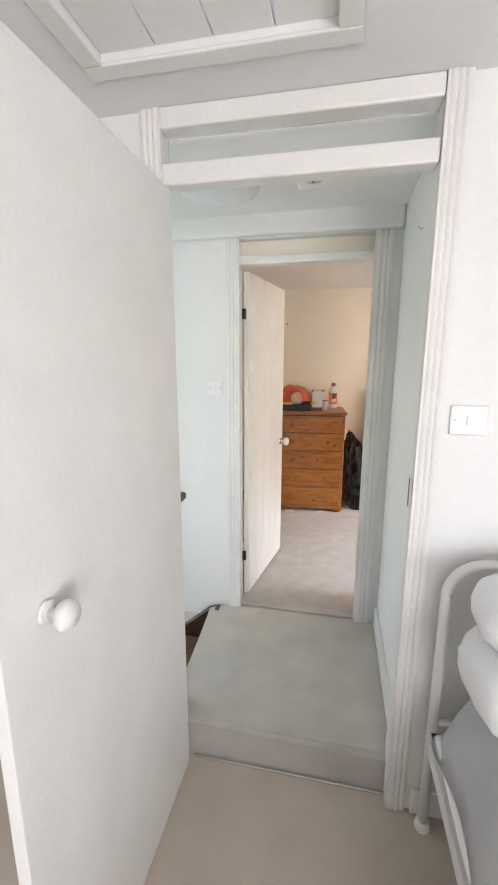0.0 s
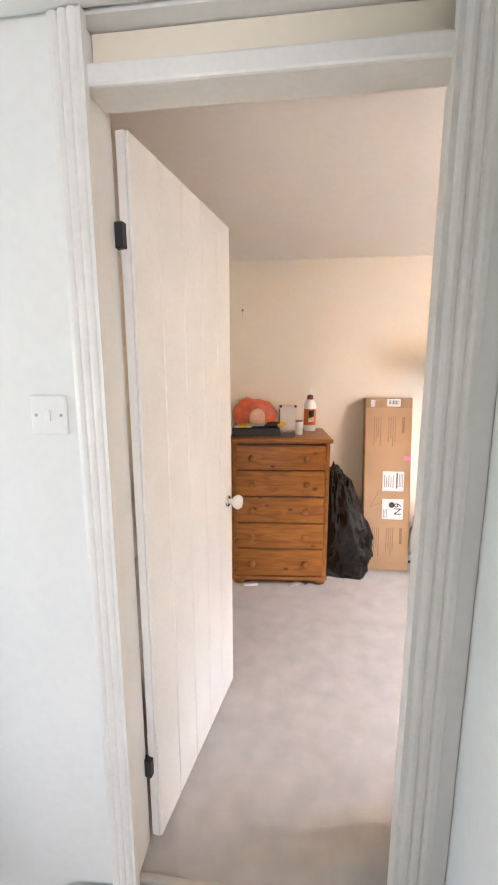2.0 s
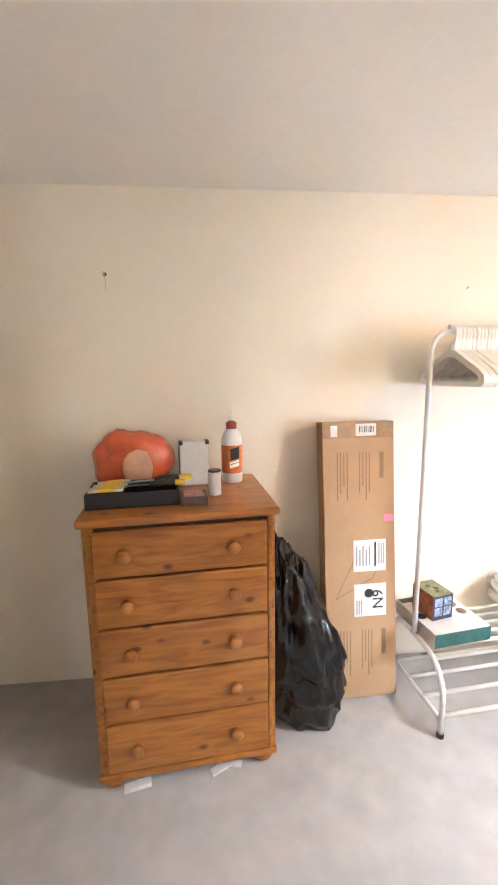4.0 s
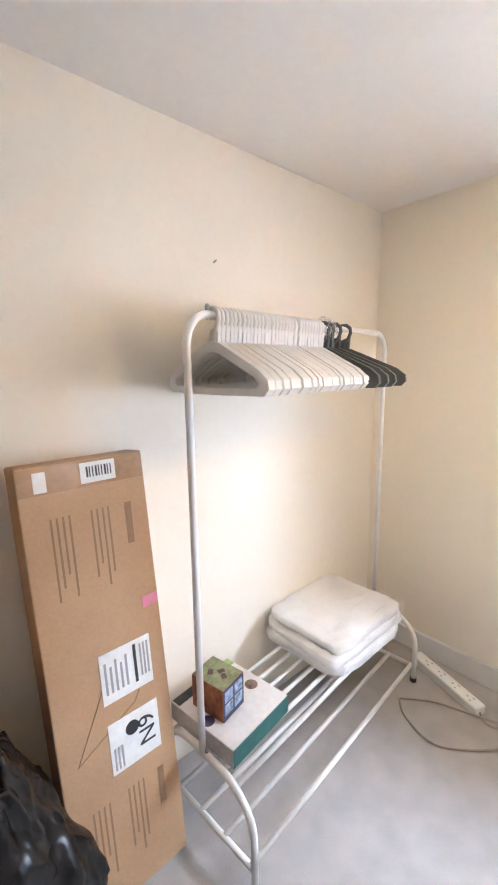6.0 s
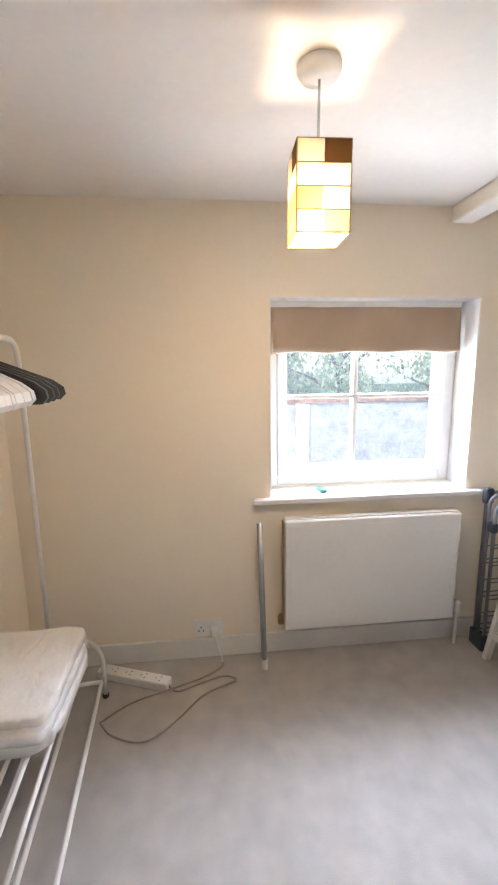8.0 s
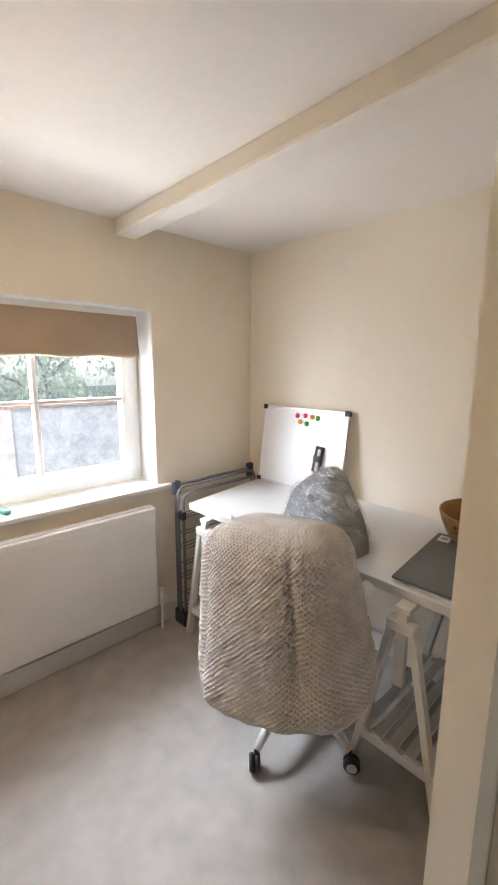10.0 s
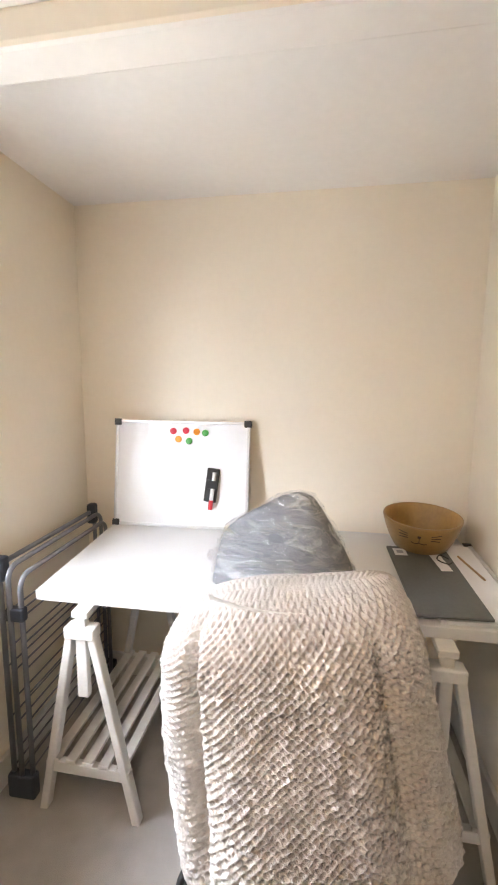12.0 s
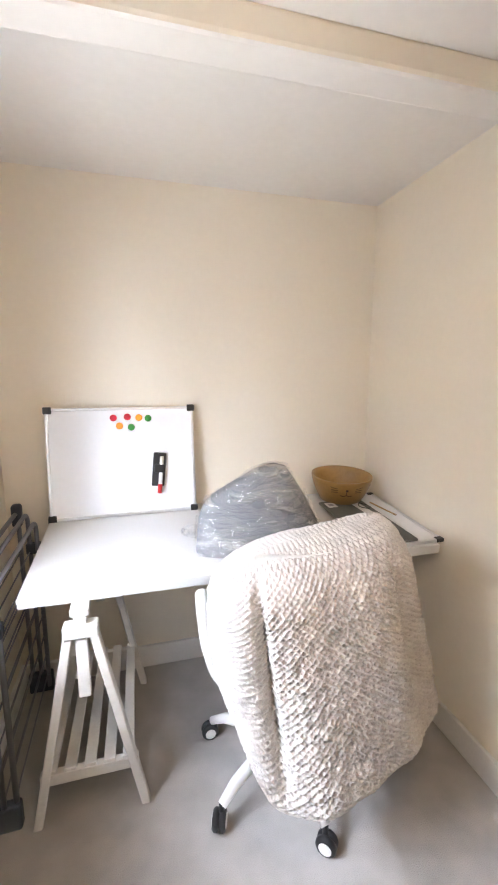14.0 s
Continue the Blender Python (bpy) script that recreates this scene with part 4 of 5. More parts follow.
hn.links.new(hmix.outputs[0], hn.nodes["Material Output"].inputs["Surface"])
HANGG = mat("grey_hanger_plastic", (0.10, 0.105, 0.10), 0.5, vary=0.1, bump=0)


def band(outer, inner, t):
    """A flat ring between two outlines of equal length in the y-z plane."""
    b = bmesh.new()
    n = len(outer)
    ring = [[b.verts.new((x, *p)) for p in o] for x in (-t / 2, t / 2) for o in (outer, inner)]
    for k in range(n):
        j = (k + 1) % n
        b.faces.new((ring[0][k], ring[0][j], ring[1][j], ring[1][k]))
        b.faces.new((ring[2][k], ring[2][j], ring[3][j], ring[3][k]))
        b.faces.new((ring[0][k], ring[0][j], ring[2][j], ring[2][k]))
        b.faces.new((ring[1][k], ring[1][j], ring[3][j], ring[3][k]))
    return b


def hanger(material, label, group, wide=0.205):
    h_ = new("clothes_hanger")
    tagged(h_, label, "hanger", group)
    W_ = wide
    outer = [(0, -0.060), (0.03, -0.066), (W_ - 0.03, -0.135), (W_, -0.158), (W_ + 0.004, -0.180), (W_ - 0.012, -0.196), (0.05, -0.198), (0, -0.198)]
    inner = [(0, -0.088), (0.03, -0.093), (W_ - 0.05, -0.150), (W_ - 0.032, -0.160), (W_ - 0.030, -0.170), (W_ - 0.038, -0.178), (0.05, -0.180), (0, -0.180)]
    o2 = outer + [(-y, z) for y, z in outer[-2:0:-1]]
    i2 = inner + [(-y, z) for y, z in inner[-2:0:-1]]
    part("body", band(o2, i2, 0.0125), material, h_)
    b = bmesh.new()
    tube([(0, 0, -0.062), (0, 0, -0.045), (0, -0.018, -0.030), (0, -0.027, -0.008), (0, -0.024, 0.008), (0, -0.010, 0.0185), (0, 0.006, 0.0185), (0, 0.018, 0.008), (0, 0.020, -0.006)], 0.0066, 7, b)
    part("hook", b, material, h_, smooth=True)
    part("neck_plate", extrude([(-0.020, -0.075), (0.020, -0.075), (0.010, -0.035), (-0.024, -0.022)], 0.011, axis=0), material, h_)
    return h_


hw = hanger(HANGW, "plain white plastic clothes hanger on the rail", "white hangers on the rail")
hr_ = random.Random(3)
hw.matrix_world = at_rack(0.085, 0, RH - 0.0045, -4)
for k in range(1, 31):
    copy_thing(hw, at_rack(0.085 + 0.0150 * k + hr_.uniform(-0.002, 0.002) + 0.012 * (k > 21), 0, RH - 0.0045, -5 - 3 * (k / 30) + hr_.uniform(-1.6, 1.6)))
hg = hanger(HANGG, "dark grey plastic clothes hanger on the rail", "dark hangers on the rail", 0.225)
hg.matrix_world = at_rack(0.585, 0, RH - 0.0045, -6)
for k, (x, r) in enumerate(((0.610, 2), (0.655, 5), (0.72, 9))):
    copy_thing(hg, at_rack(x, 0, RH - 0.0045, r))


def film(name, tint=(0.9, 0.9, 0.9), amount=0.25, scale=14.0):
    """Thin clear plastic: mostly see-through, with glossy creases."""
    m = bpy.data.materials.new(name)
    m.use_nodes = True
    nt = m.node_tree
    nt.nodes.remove(nt.nodes["Principled BSDF"])
    tr_, gl, mx, ns, bp = (nt.nodes.new(k) for k in ("ShaderNodeBsdfTransparent", "ShaderNodeBsdfGlossy", "ShaderNodeMixShader", "ShaderNodeTexNoise", "ShaderNodeBump"))
    ns.inputs["Scale"].default_value, ns.inputs["Detail"].default_value, ns.inputs["Distortion"].default_value = scale, 4, 1.5
    gl.inputs["Roughness"].default_value = 0.12
    gl.inputs["Color"].default_value = (*tint, 1)
    bp.inputs["Strength"].default_value, bp.inputs["Distance"].default_value = 1.0, 0.045
    rp = nt.nodes.new("ShaderNodeValToRGB")
    rp.color_ramp.elements[0].position, rp.color_ramp.elements[0].color = 0.46, (amount * 0.25,) * 3 + (1,)
    rp.color_ramp.elements[1].position, rp.color_ramp.elements[1].color = 0.62, (amount,) * 3 + (1,)
    tc, mp, half_, ridge = (nt.nodes.new(k) for k in ("ShaderNodeTexCoord", "ShaderNodeMapping", "ShaderNodeMath", "ShaderNodeMath"))
    mp.inputs["Scale"].default_value, mp.inputs["Rotation"].default_value = (0.35, 1.0, 1.5), (0, 0.35, 0.2)
    half_.operation, ridge.operation = "SUBTRACT", "ABSOLUTE"
    half_.inputs[1].default_value = 0.5
    nt.links.new(tc.outputs["Object"], mp.inputs["Vector"]), nt.links.new(mp.outputs[0], ns.inputs["Vector"])
    nt.links.new(ns.outputs["Fac"], half_.inputs[0]), nt.links.new(half_.outputs[0], ridge.inputs[0])
    nt.links.new(ridge.outputs[0], bp.inputs["Height"]), nt.links.new(ns.outputs["Fac"], rp.inputs["Fac"])
    nt.links.new(bp.outputs["Normal"], gl.inputs["Normal"]), nt.links.new(rp.outputs[0], mx.inputs[0])
    nt.links.new(tr_.outputs[0], mx.inputs[1]), nt.links.new(gl.outputs[0], mx.inputs[2])
    nt.links.new(mx.outputs[0], nt.nodes["Material Output"].inputs["Surface"])
    return m


FILM = film("clear_plastic_film")
pw = thing("plastic_wrap", 0, 0, 0, 0, "scrunched clear plastic wrap on the clothes rail", "plastic wrap")
pw.matrix_world = at_rack(0.60, 0, RH - 0.005)
part("film", blob(0.05, 0.034, 0.040, 36, 22, 2.0, 9.0, 0.45, 30, False), film("scrunched_film", (0.95, 0.95, 0.95), 0.5, 40), pw, smooth=True)
nl = thing("wall_nail", -0.222, NORTH, 1.785, 0, "small dark nail in the wall above the chest", "nail")
part("nail_shank", tube([(0, 0.0, 0), (0, -0.022, 0.004)], 0.003, 8), STEEL, nl)
part("wall_plug", lathe([(0.008, 0), (0.007, 0.003), (0, 0.004)], 10, m=pose(0, -0.0, 0, 90, 0, 0)), DARKWOOD, nl)
part("hanging_thread", tube([(0, -0.018, 0.002), (0.004, -0.014, -0.03), (0.003, -0.010, -0.06)], 0.0012, 5), STEEL, nl)
nl2 = thing("wall_nail", 1.30, NORTH, 1.74, 0, "small dark nail in the wall above the rack", "nail")
part("nail_shank", tube([(0, 0.0, 0), (0, -0.016, 0.004)], 0.0028, 8), STEEL, nl2)

# folded white bedding in a bag on the rack
LINEN = mat("white_bedding", (0.86, 0.845, 0.82), 0.7, vary=0.04, big=8, fine=90, bump=0.25, coat=0.25)
wb = thing("bagged_bedding", 0, 0, 0, 0, "folded white bedding in a clear bag on the rack", "bedding")
wb.matrix_world = at_rack(0.735, 0.02, 0.3005, -4)
for k, (sx, sy, z, hgt) in enumerate(((0.240, 0.20, 0.0, 0.026), (0.246, 0.194, 0.044, 0.023), (0.228, 0.19, 0.084, 0.022))):
    b = blob(sx, sy, hgt, 84, 18, 7.0, 3.3 * k, 0.075, 9, True)
    for v in b.verts:
        v.co.z += z + hgt + 0.010 * noise.noise(Vector((v.co.x * 6, v.co.y * 6, k * 3.0))) * (1 if z or v.co.z > 0 else 0)
    part("folded_layer", b, LINEN, wb, smooth=True)
b = blob(0.256, 0.208, 0.070, 90, 26, 6.0, 5.1, 0.09, 16, True)
bmesh.ops.translate(b, vec=(0, 0, 0.069), verts=b.verts[:])
part("clear_bag", b, film("clear_bag_film", (1, 1, 1), 0.22, 10), wb, "clear plastic bag", True)

# carton tray and printed box on the rack
GREYCARD = mat("grey_printed_card", (0.60, 0.57, 0.54), 0.6, vary=0.12, big=18, fine=60)
TEAL = mat("teal_card", (0.03, 0.115, 0.10), 0.5, vary=0.15, big=14)
ct = thing("printed_carton", 0, 0, 0, 0, "flat white printed carton with a teal side on the rack", "carton")
ct.matrix_world = at_rack(0.145, 0.035, 0.3005, 3)
part("carton_body", box(-0.13, -0.135, 0, 0.13, 0.135, 0.060, 0.002), GREYCARD, ct)
part("printed_top", box(-0.1285, -0.1335, 0.0602, 0.1285, 0.1335, 0.0610), mat("white_printed_card", (0.70, 0.66, 0.62), 0.4, vary=0.08, big=10, fine=50, bump=0), ct, "white printed top")
part("teal_side", box(-0.129, -0.1365, 0.001, 0.129, -0.1353, 0.059), TEAL, ct, "teal printed side")
part("dark_strip", box(-0.125, 0.098, 0.0612, 0.055, 0.132, 0.0616), mat("dark_green_print", (0.06, 0.075, 0.06), 0.45, vary=0.2, big=30), ct)
part("green_strip", box(0.057, 0.098, 0.0612, 0.127, 0.132, 0.0616), mat("green_print", (0.30, 0.42, 0.12), 0.45, vary=0.2, big=30), ct)
PRINT = mat("brown_photo_print", (0.22, 0.13, 0.09), 0.45, vary=0.6, big=34, fine=80, bump=0)
for x_, y_, r_, m_ in ((-0.106, -0.01, 0.021, mat("plum_photo_print", (0.06, 0.05, 0.10), 0.45, vary=0.4, big=30)), (0.075, 0.050, 0.032, PRINT), (0.088, -0.015, 0.022, PRINT), (0.045, 0.070, 0.020, PRINT)):
    part("photo_spot", lathe([(0.0, 0.0612), (r_, 0.0612), (r_, 0.0615), (0.0, 0.0615)], 18, m=pose(x_, y_, 0)), m_, ct)
cu_ = thing("printed_box", 0, 0, 0, 0, "small orange, green and navy printed box on the carton", "box")
cu_.matrix_world = at_rack(0.105, 0.045, 0.3625, 8)
part("carton", box(-0.05, -0.062, 0, 0.05, 0.062, 0.108, 0.0015), mat("orange_box_card", (0.40, 0.14, 0.06), 0.5, vary=0.35, big=16), cu_)
part("green_top", box(-0.0495, -0.0615, 0.1082, 0.0495, 0.0615, 0.1090), mat("green_photo_print", (0.24, 0.25, 0.12), 0.45, vary=0.3, big=22, fine=70, bump=0), cu_)
for x_, y_, a_ in ((-0.01, 0.02, 30), (0.012, -0.005, -25), (0.0, -0.025, 60)):
    part("dark_figure", box(-0.011, -0.008, 0.1092, 0.011, 0.008, 0.1095, m=pose(x_, y_, 0, 0, 0, a_)), DARKWOOD, cu_)
NAVY = mat("navy_print", (0.022, 0.03, 0.075), 0.45, vary=0.25, big=20)
part("navy_side", box(0.0502, -0.0615, 0.001, 0.0510, 0.0615, 0.107), NAVY, cu_)
part("navy_front", box(-0.0495, -0.0630, 0.001, 0.0495, -0.0622, 0.107), NAVY, cu_)
PHOTO = mat("small_photo_print", (0.30, 0.36, 0.48), 0.45, vary=0.6, big=60, fine=90, bump=0)
for c in range(2):
    for r in range(2):
        part("photo", box(0.0512, -0.055 + 0.058 * c, 0.020 + 0.042 * r, 0.0516, -0.005 + 0.058 * c, 0.056 + 0.042 * r), PHOTO, cu_)
for c in range(2):
    for r in range(2):
        part("photo", box(-0.042 + 0.046 * c, -0.0634, 0.018 + 0.043 * r, -0.004 + 0.046 * c, -0.0631, 0.055 + 0.043 * r), PHOTO, cu_)

# socket, power strip, cable
so = thing("wall_socket", EAST, 3.788, 0.16, 0, "white double wall socket with a plug in it", "socket")
part("plate", box(-0.012, -0.073, -0.043, -0.0005, 0.073, 0.043, 0.004), UPVC, so)
for y in (-0.036, 0.036):
    part("rocker", box(-0.0145, y - 0.022, 0.012, -0.0122, y - 0.008, 0.028, 0.001), UPVC, so)
    for dy, dz in ((0.0, 0.004), (-0.011, -0.016), (0.011, -0.016)):
        part("pin_hole", box(-0.01235, y + dy - 0.003, dz - 0.004, -0.0121, y + dy + 0.003, dz + 0.004), BLACK, so)
part("plug", box(-0.048, -0.058, -0.034, -0.0125, -0.012, 0.012, 0.008, 3), UPVC, so, "white mains plug")
part("plug_flex", tube([(-0.04, -0.036, -0.034), (-0.05, -0.045, -0.08), (-0.055, -0.06, -0.13), (-0.07, -0.065, -0.155)], 0.0035, 8), UPVC, so)
ps = thing("extension_lead", 2.150, 4.135, 0, -20.6, "white extension lead with its grey cable on the carpet", "extension lead")
part("socket_strip", box(-0.029, -0.178, 0, 0.029, 0.178, 0.042, 0.007, 3), UPVC, ps)
for k in range(4):
    y = -0.125 + 0.075 * k
    for dx, dy in ((0, 0.012), (-0.011, -0.010), (0.011, -0.010)):
        part("pin_hole", box(dx - 0.003, y + dy - 0.004, 0.0420, dx + 0.003, y + dy + 0.004, 0.0423), GREYINK, ps)
CABLE = mat("grey_cable", (0.36, 0.31, 0.26), 0.6, vary=0.08)


def spline(pts_, n=10):
    """A smooth line through points."""
    p = [Vector(q) for q in pts_]
    p = [p[0]] + p + [p[-1]]
    out = []
    for i in range(1, len(p) - 2):
        for k in range(n):
            t = k / n
            out.append(0.5 * (2 * p[i] + (p[i + 1] - p[i - 1]) * t + (2 * p[i - 1] - 5 * p[i] + 4 * p[i + 1] - p[i + 2]) * t * t + (3 * p[i] - p[i - 1] - 3 * p[i + 1] + p[i + 2]) * t ** 3))
    return out + [p[-1]]


inv = ps.matrix_world.inverted()
run = [(2.09, 3.975, 0.02), (2.06, 3.93, 0.006), (2.10, 3.82, 0.005), (2.13, 3.72, 0.005), (2.10, 3.665, 0.005), (2.065, 3.72, 0.0125), (2.02, 3.82, 0.006), (1.90, 3.93, 0.005), (1.822, 4.04, 0.005), (1.86, 4.17, 0.005), (1.93, 4.235, 0.005)]
part("cable", tube([inv @ q for q in spline(run)], 0.0042, 8), CABLE, ps, smooth=True)
run = [(1.93, 4.235, 0.005), (2.02, 4.12, 0.005), (2.07, 3.95, 0.014), (2.14, 3.80, 0.006), (2.19, 3.73, 0.006), (2.215, 3.722, 0.008)]
part("cable", tube([inv @ q for q in spline(run)], 0.0042, 8), CABLE, ps, smooth=True)

# things on the sill
for x, y, sx, sy, hh, c, lb in ((2.335, 3.21, 0.035, 0.018, 0.012, (0.05, 0.22, 0.16), "small green object lying on the window sill"), (2.33, 3.02, 0.018, 0.012, 0.008, (0.6, 0.6, 0.62), "small white object lying on the window sill")):
    q = thing("sill_trinket", x, y, 0.814, 20, lb, "trinket")
    part("shell", blob(sx, sy, hh, 20, 10, 2.6, 1, 0.04, 10), mat(lb[6:11] + "_trinket", c, 0.4), q, smooth=True)
    q.location.z += hh * 0.96

# ---- desk corner ----
DESKW = mat("white_desk_laminate", (0.68, 0.68, 0.675), 0.32, vary=0.02, big=4, fine=120, bump=0.02)
TREST = mat("white_painted_beech", (0.74, 0.725, 0.69), 0.45, vary=0.04, big=8, fine=90, bump=0.08)
SLANT = 4.46


def desk_z(y):
    """The height of the slanting desk top, which rises towards the wall."""
    return 0.737 + (2.40 - y) * math.tan(radians(SLANT))


def on_desk(ob, rz=0.0, off=0.0):
    """Sets a thing down on the slanting desk."""
    x_, y_ = ob.matrix_world.translation[:2]
    ob.matrix_world = pose(x_, y_, desk_z(y_) + off, -SLANT, 0, rz)
    return ob


dk = on_desk(thing("desk_top", 1.402, 2.112, 0, 0, "white laminate desk top tilted on two trestles", "desk"), 0.6, -0.0341)
part("board", box(-0.703, -0.290, 0, 0.703, 0.290, 0.034, 0.002), DESKW, dk)
for a in ((-0.705, 0.2902, 0.705, 0.2922), (-0.705, -0.2922, 0.705, -0.2902)):
    part("edge_band", box(a[0], a[1], 0.0005, a[2], a[3], 0.0335, 0.0008), DESKW, dk)
for s in (-1, 1):
    part("edge_band", box(s * 0.7042 - 0.001, -0.290, 0.0005, s * 0.7042 + 0.001, 0.290, 0.0335, 0.0008), DESKW, dk)


def trestle(x, y, rz=0.0):
    t = thing("trestle", x, y, 0, rz, "white wooden trestle with a slatted shelf", "trestle", "trestles under the desk")
    for sy in (-0.265, 0.265):
        for s in (-1, 1):
            b = bmesh.new()
            for px, pz in ((0.018, 0.640), (0.044, 0.640), (0.172, 0.0), (0.146, 0.0)):
                for dy in (-0.017, 0.017):
                    b.verts.new((s * px, sy + dy, pz))
            v = b.verts[:] if b.verts.ensure_lookup_table() is None else []
            for q in ((0, 2, 4, 6), (1, 3, 5, 7), (0, 1, 3, 2), (2, 3, 5, 4), (4, 5, 7, 6), (6, 7, 1, 0)):
                b.faces.new([v[i] for i in q])
            bmesh.ops.bevel(b, geom=b.edges[:], offset=0.003, segments=1, affect="EDGES")
            part("leg", b, TREST, t)
        part("shelf_rail", box(-0.142, sy - 0.012, 0.142, 0.142, sy + 0.012, 0.180, 0.003), TREST, t)
        part("adjusting_post", box(-0.017, sy - 0.012, 0.42, 0.017, sy + 0.012, desk_z(y + sy) - 0.056, 0.003), TREST, t)
        part("head_block", box(-0.048, sy - 0.024, 0.615, 0.048, sy + 0.024, 0.652, 0.005), TREST, t)
    part("top_rail", box(-0.026, -0.28, -0.0208, 0.026, 0.28, 0.0, 0.003, m=pose(0, 0, desk_z(y) - 0.0345, -SLANT, 0, 0)), TREST, t)
    for k in range(5):
        xx = -0.112 + 0.056 * k
        part("slat", box(xx - 0.017, -0.277, 0.1805, xx + 0.017, 0.277, 0.192, 0.002), TREST, t)
    return t


t1 = trestle(1.938, 2.170)
copy_thing(t1, pose(0.905, 2.168, 0))

# whiteboard with magnets
BOARD = mat("white_gloss_board", (0.86, 0.87, 0.89), 0.12, vary=0.015, bump=0)
ALU = mat("brushed_aluminium", (0.70, 0.71, 0.72), 0.35, 0.9, 0.04, bump=0.02)
wbd = thing("whiteboard", 1.816, 1.898, desk_z(1.898) + 0.001, 1.2, "small whiteboard with coloured magnets leaning on the wall", "whiteboard")
LEAN = pose(0, 0, 0, 7.6, 0, 0)
ln = lambda bm_: (bmesh.ops.transform(bm_, matrix=LEAN, verts=bm_.verts[:]), bm_)[1]
BW, BH = 0.291, 0.448
part("panel", ln(box(-BW + 0.01, -0.010, 0.01, BW - 0.01, -0.001, BH - 0.01)), BOARD, wbd)
for a in ((-BW, 0.0, -BW + 0.012, BH), (BW - 0.012, 0.0, BW, BH), (-BW + 0.0121, 0.0, BW - 0.0121, 0.012), (-BW + 0.0121, BH - 0.012, BW - 0.0121, BH)):
    part("frame_bar", ln(box(a[0], -0.014, a[1], a[2], 0.002, a[3], 0.002)), ALU, wbd)
for sx in (-1, 1):
    for z in (0.0, BH):
        b = box(sx * BW - 0.016 - 0.010 * sx, -0.003, z - 0.012 + (0.006 if z == 0 else -0.006), sx * BW + 0.016 - 0.010 * sx, 0.0045, z + 0.018 - 0.012 * (z > 0), 0.003)
        b = box(sx * BW - 0.015 - 0.010 * sx, -0.016, max(z - 0.022, -0.001), sx * BW + 0.015 - 0.010 * sx, 0.0035, z + 0.024 if z == 0 else z + 0.002, 0.003, bm=b)
        part("corner_cap", ln(b), BLACK, wbd, "black plastic corner")
for x, z, c in ((0.035, 0.445, (0.62, 0.02, 0.05)), (-0.020, 0.448, (0.62, 0.02, 0.05)), (-0.066, 0.444, (0.85, 0.30, 0.02)), (-0.103, 0.440, (0.03, 0.28, 0.03)), (0.012, 0.412, (0.85, 0.30, 0.02)), (-0.034, 0.405, (0.03, 0.28, 0.03))):
    nm = "red" if c[1] < 0.1 and c[0] > 0.5 else "orange" if c[0] > 0.5 else "green"
    mg = thing("magnet", 0, 0, 0, 0, "round " + nm + " magnet on the whiteboard", "magnet", "magnets on the whiteboard")
    mg.matrix_world = wbd.matrix_world @ LEAN @ pose(x, 0.0022, z - 0.040, 0, 0, 0)
    part("disc", lathe([(0.013, 0), (0.0142, 0.001), (0.0135, 0.006), (0.011, 0.0075), (0, 0.0078)], 22, m=pose(0, -0.0032, 0, -90, 0, 0)), mat(nm + "_magnet_plastic", c, 0.35, vary=0.03, bump=0), mg, smooth=True)
pe = thing("marker_and_eraser", 0, 0, 0, 0, "black magnetic eraser holding a white and red marker", "marker")
pe.matrix_world = wbd.matrix_world @ LEAN @ pose(-0.138, 0.0, 0.185, 0, 0, 0) @ pose(0, 0, 0, 0, -6, 0)
part("holder", box(-0.026, 0.0, -0.070, 0.026, 0.016, 0.070, 0.004), BLACK, pe)
part("marker_barrel", tube([(-0.008, 0.021, -0.075), (-0.008, 0.021, 0.055)], 0.008, 14), UPVC, pe, smooth=True)
part("marker_cap", tube([(-0.008, 0.021, -0.098), (-0.008, 0.021, -0.060)], 0.0092, 14), mat("red_marker_cap", (0.65, 0.03, 0.04), 0.4), pe, "red marker cap", True)
part("holder_clip", box(-0.024, 0.0162, -0.012, 0.020, 0.030, 0.022, 0.003), BLACK, pe)

# folding clothes airer beside the desk
GREYP = mat("dark_blue_grey_plastic", (0.045, 0.055, 0.075), 0.5, vary=0.08)
ALUT = mat("grey_painted_tube", (0.24, 0.25, 0.28), 0.4, 0.5, 0.05, bump=0)
ar = thing("folded_airer", 2.195, 2.13, 0, 1.5, "folded grey metal clothes airer standing beside the desk", "clothes airer")
for k, (x, top, y0_, y1_) in enumerate(((0.036, 0.81, -0.30, 0.285), (0.0, 0.805, -0.29, 0.295), (-0.032, 0.775, -0.27, 0.285))):
    r = 0.045
    pts = [Vector((x, y1_, 0.03)), Vector((x, y1_, top - r))] + arc((x, y1_ - r, top - r), Y, Zv, r, 0, math.pi / 2, 6) + arc((x, y0_ + r, top - r), Zv, -Y, r, 0, math.pi / 2, 6) + [Vector((x, y0_, 0.03))]
    part("loop_frame", tube(pts, 0.0085, 10), ALUT, ar, smooth=True)
    for z in (0.10, 0.19, 0.28, 0.37, 0.46, 0.55, 0.64)[:: 1 + (k == 0)]:
        part("cross_wire", tube([(x, y0_, z), (x, y1_, z)], 0.003, 6), ALUT, ar)
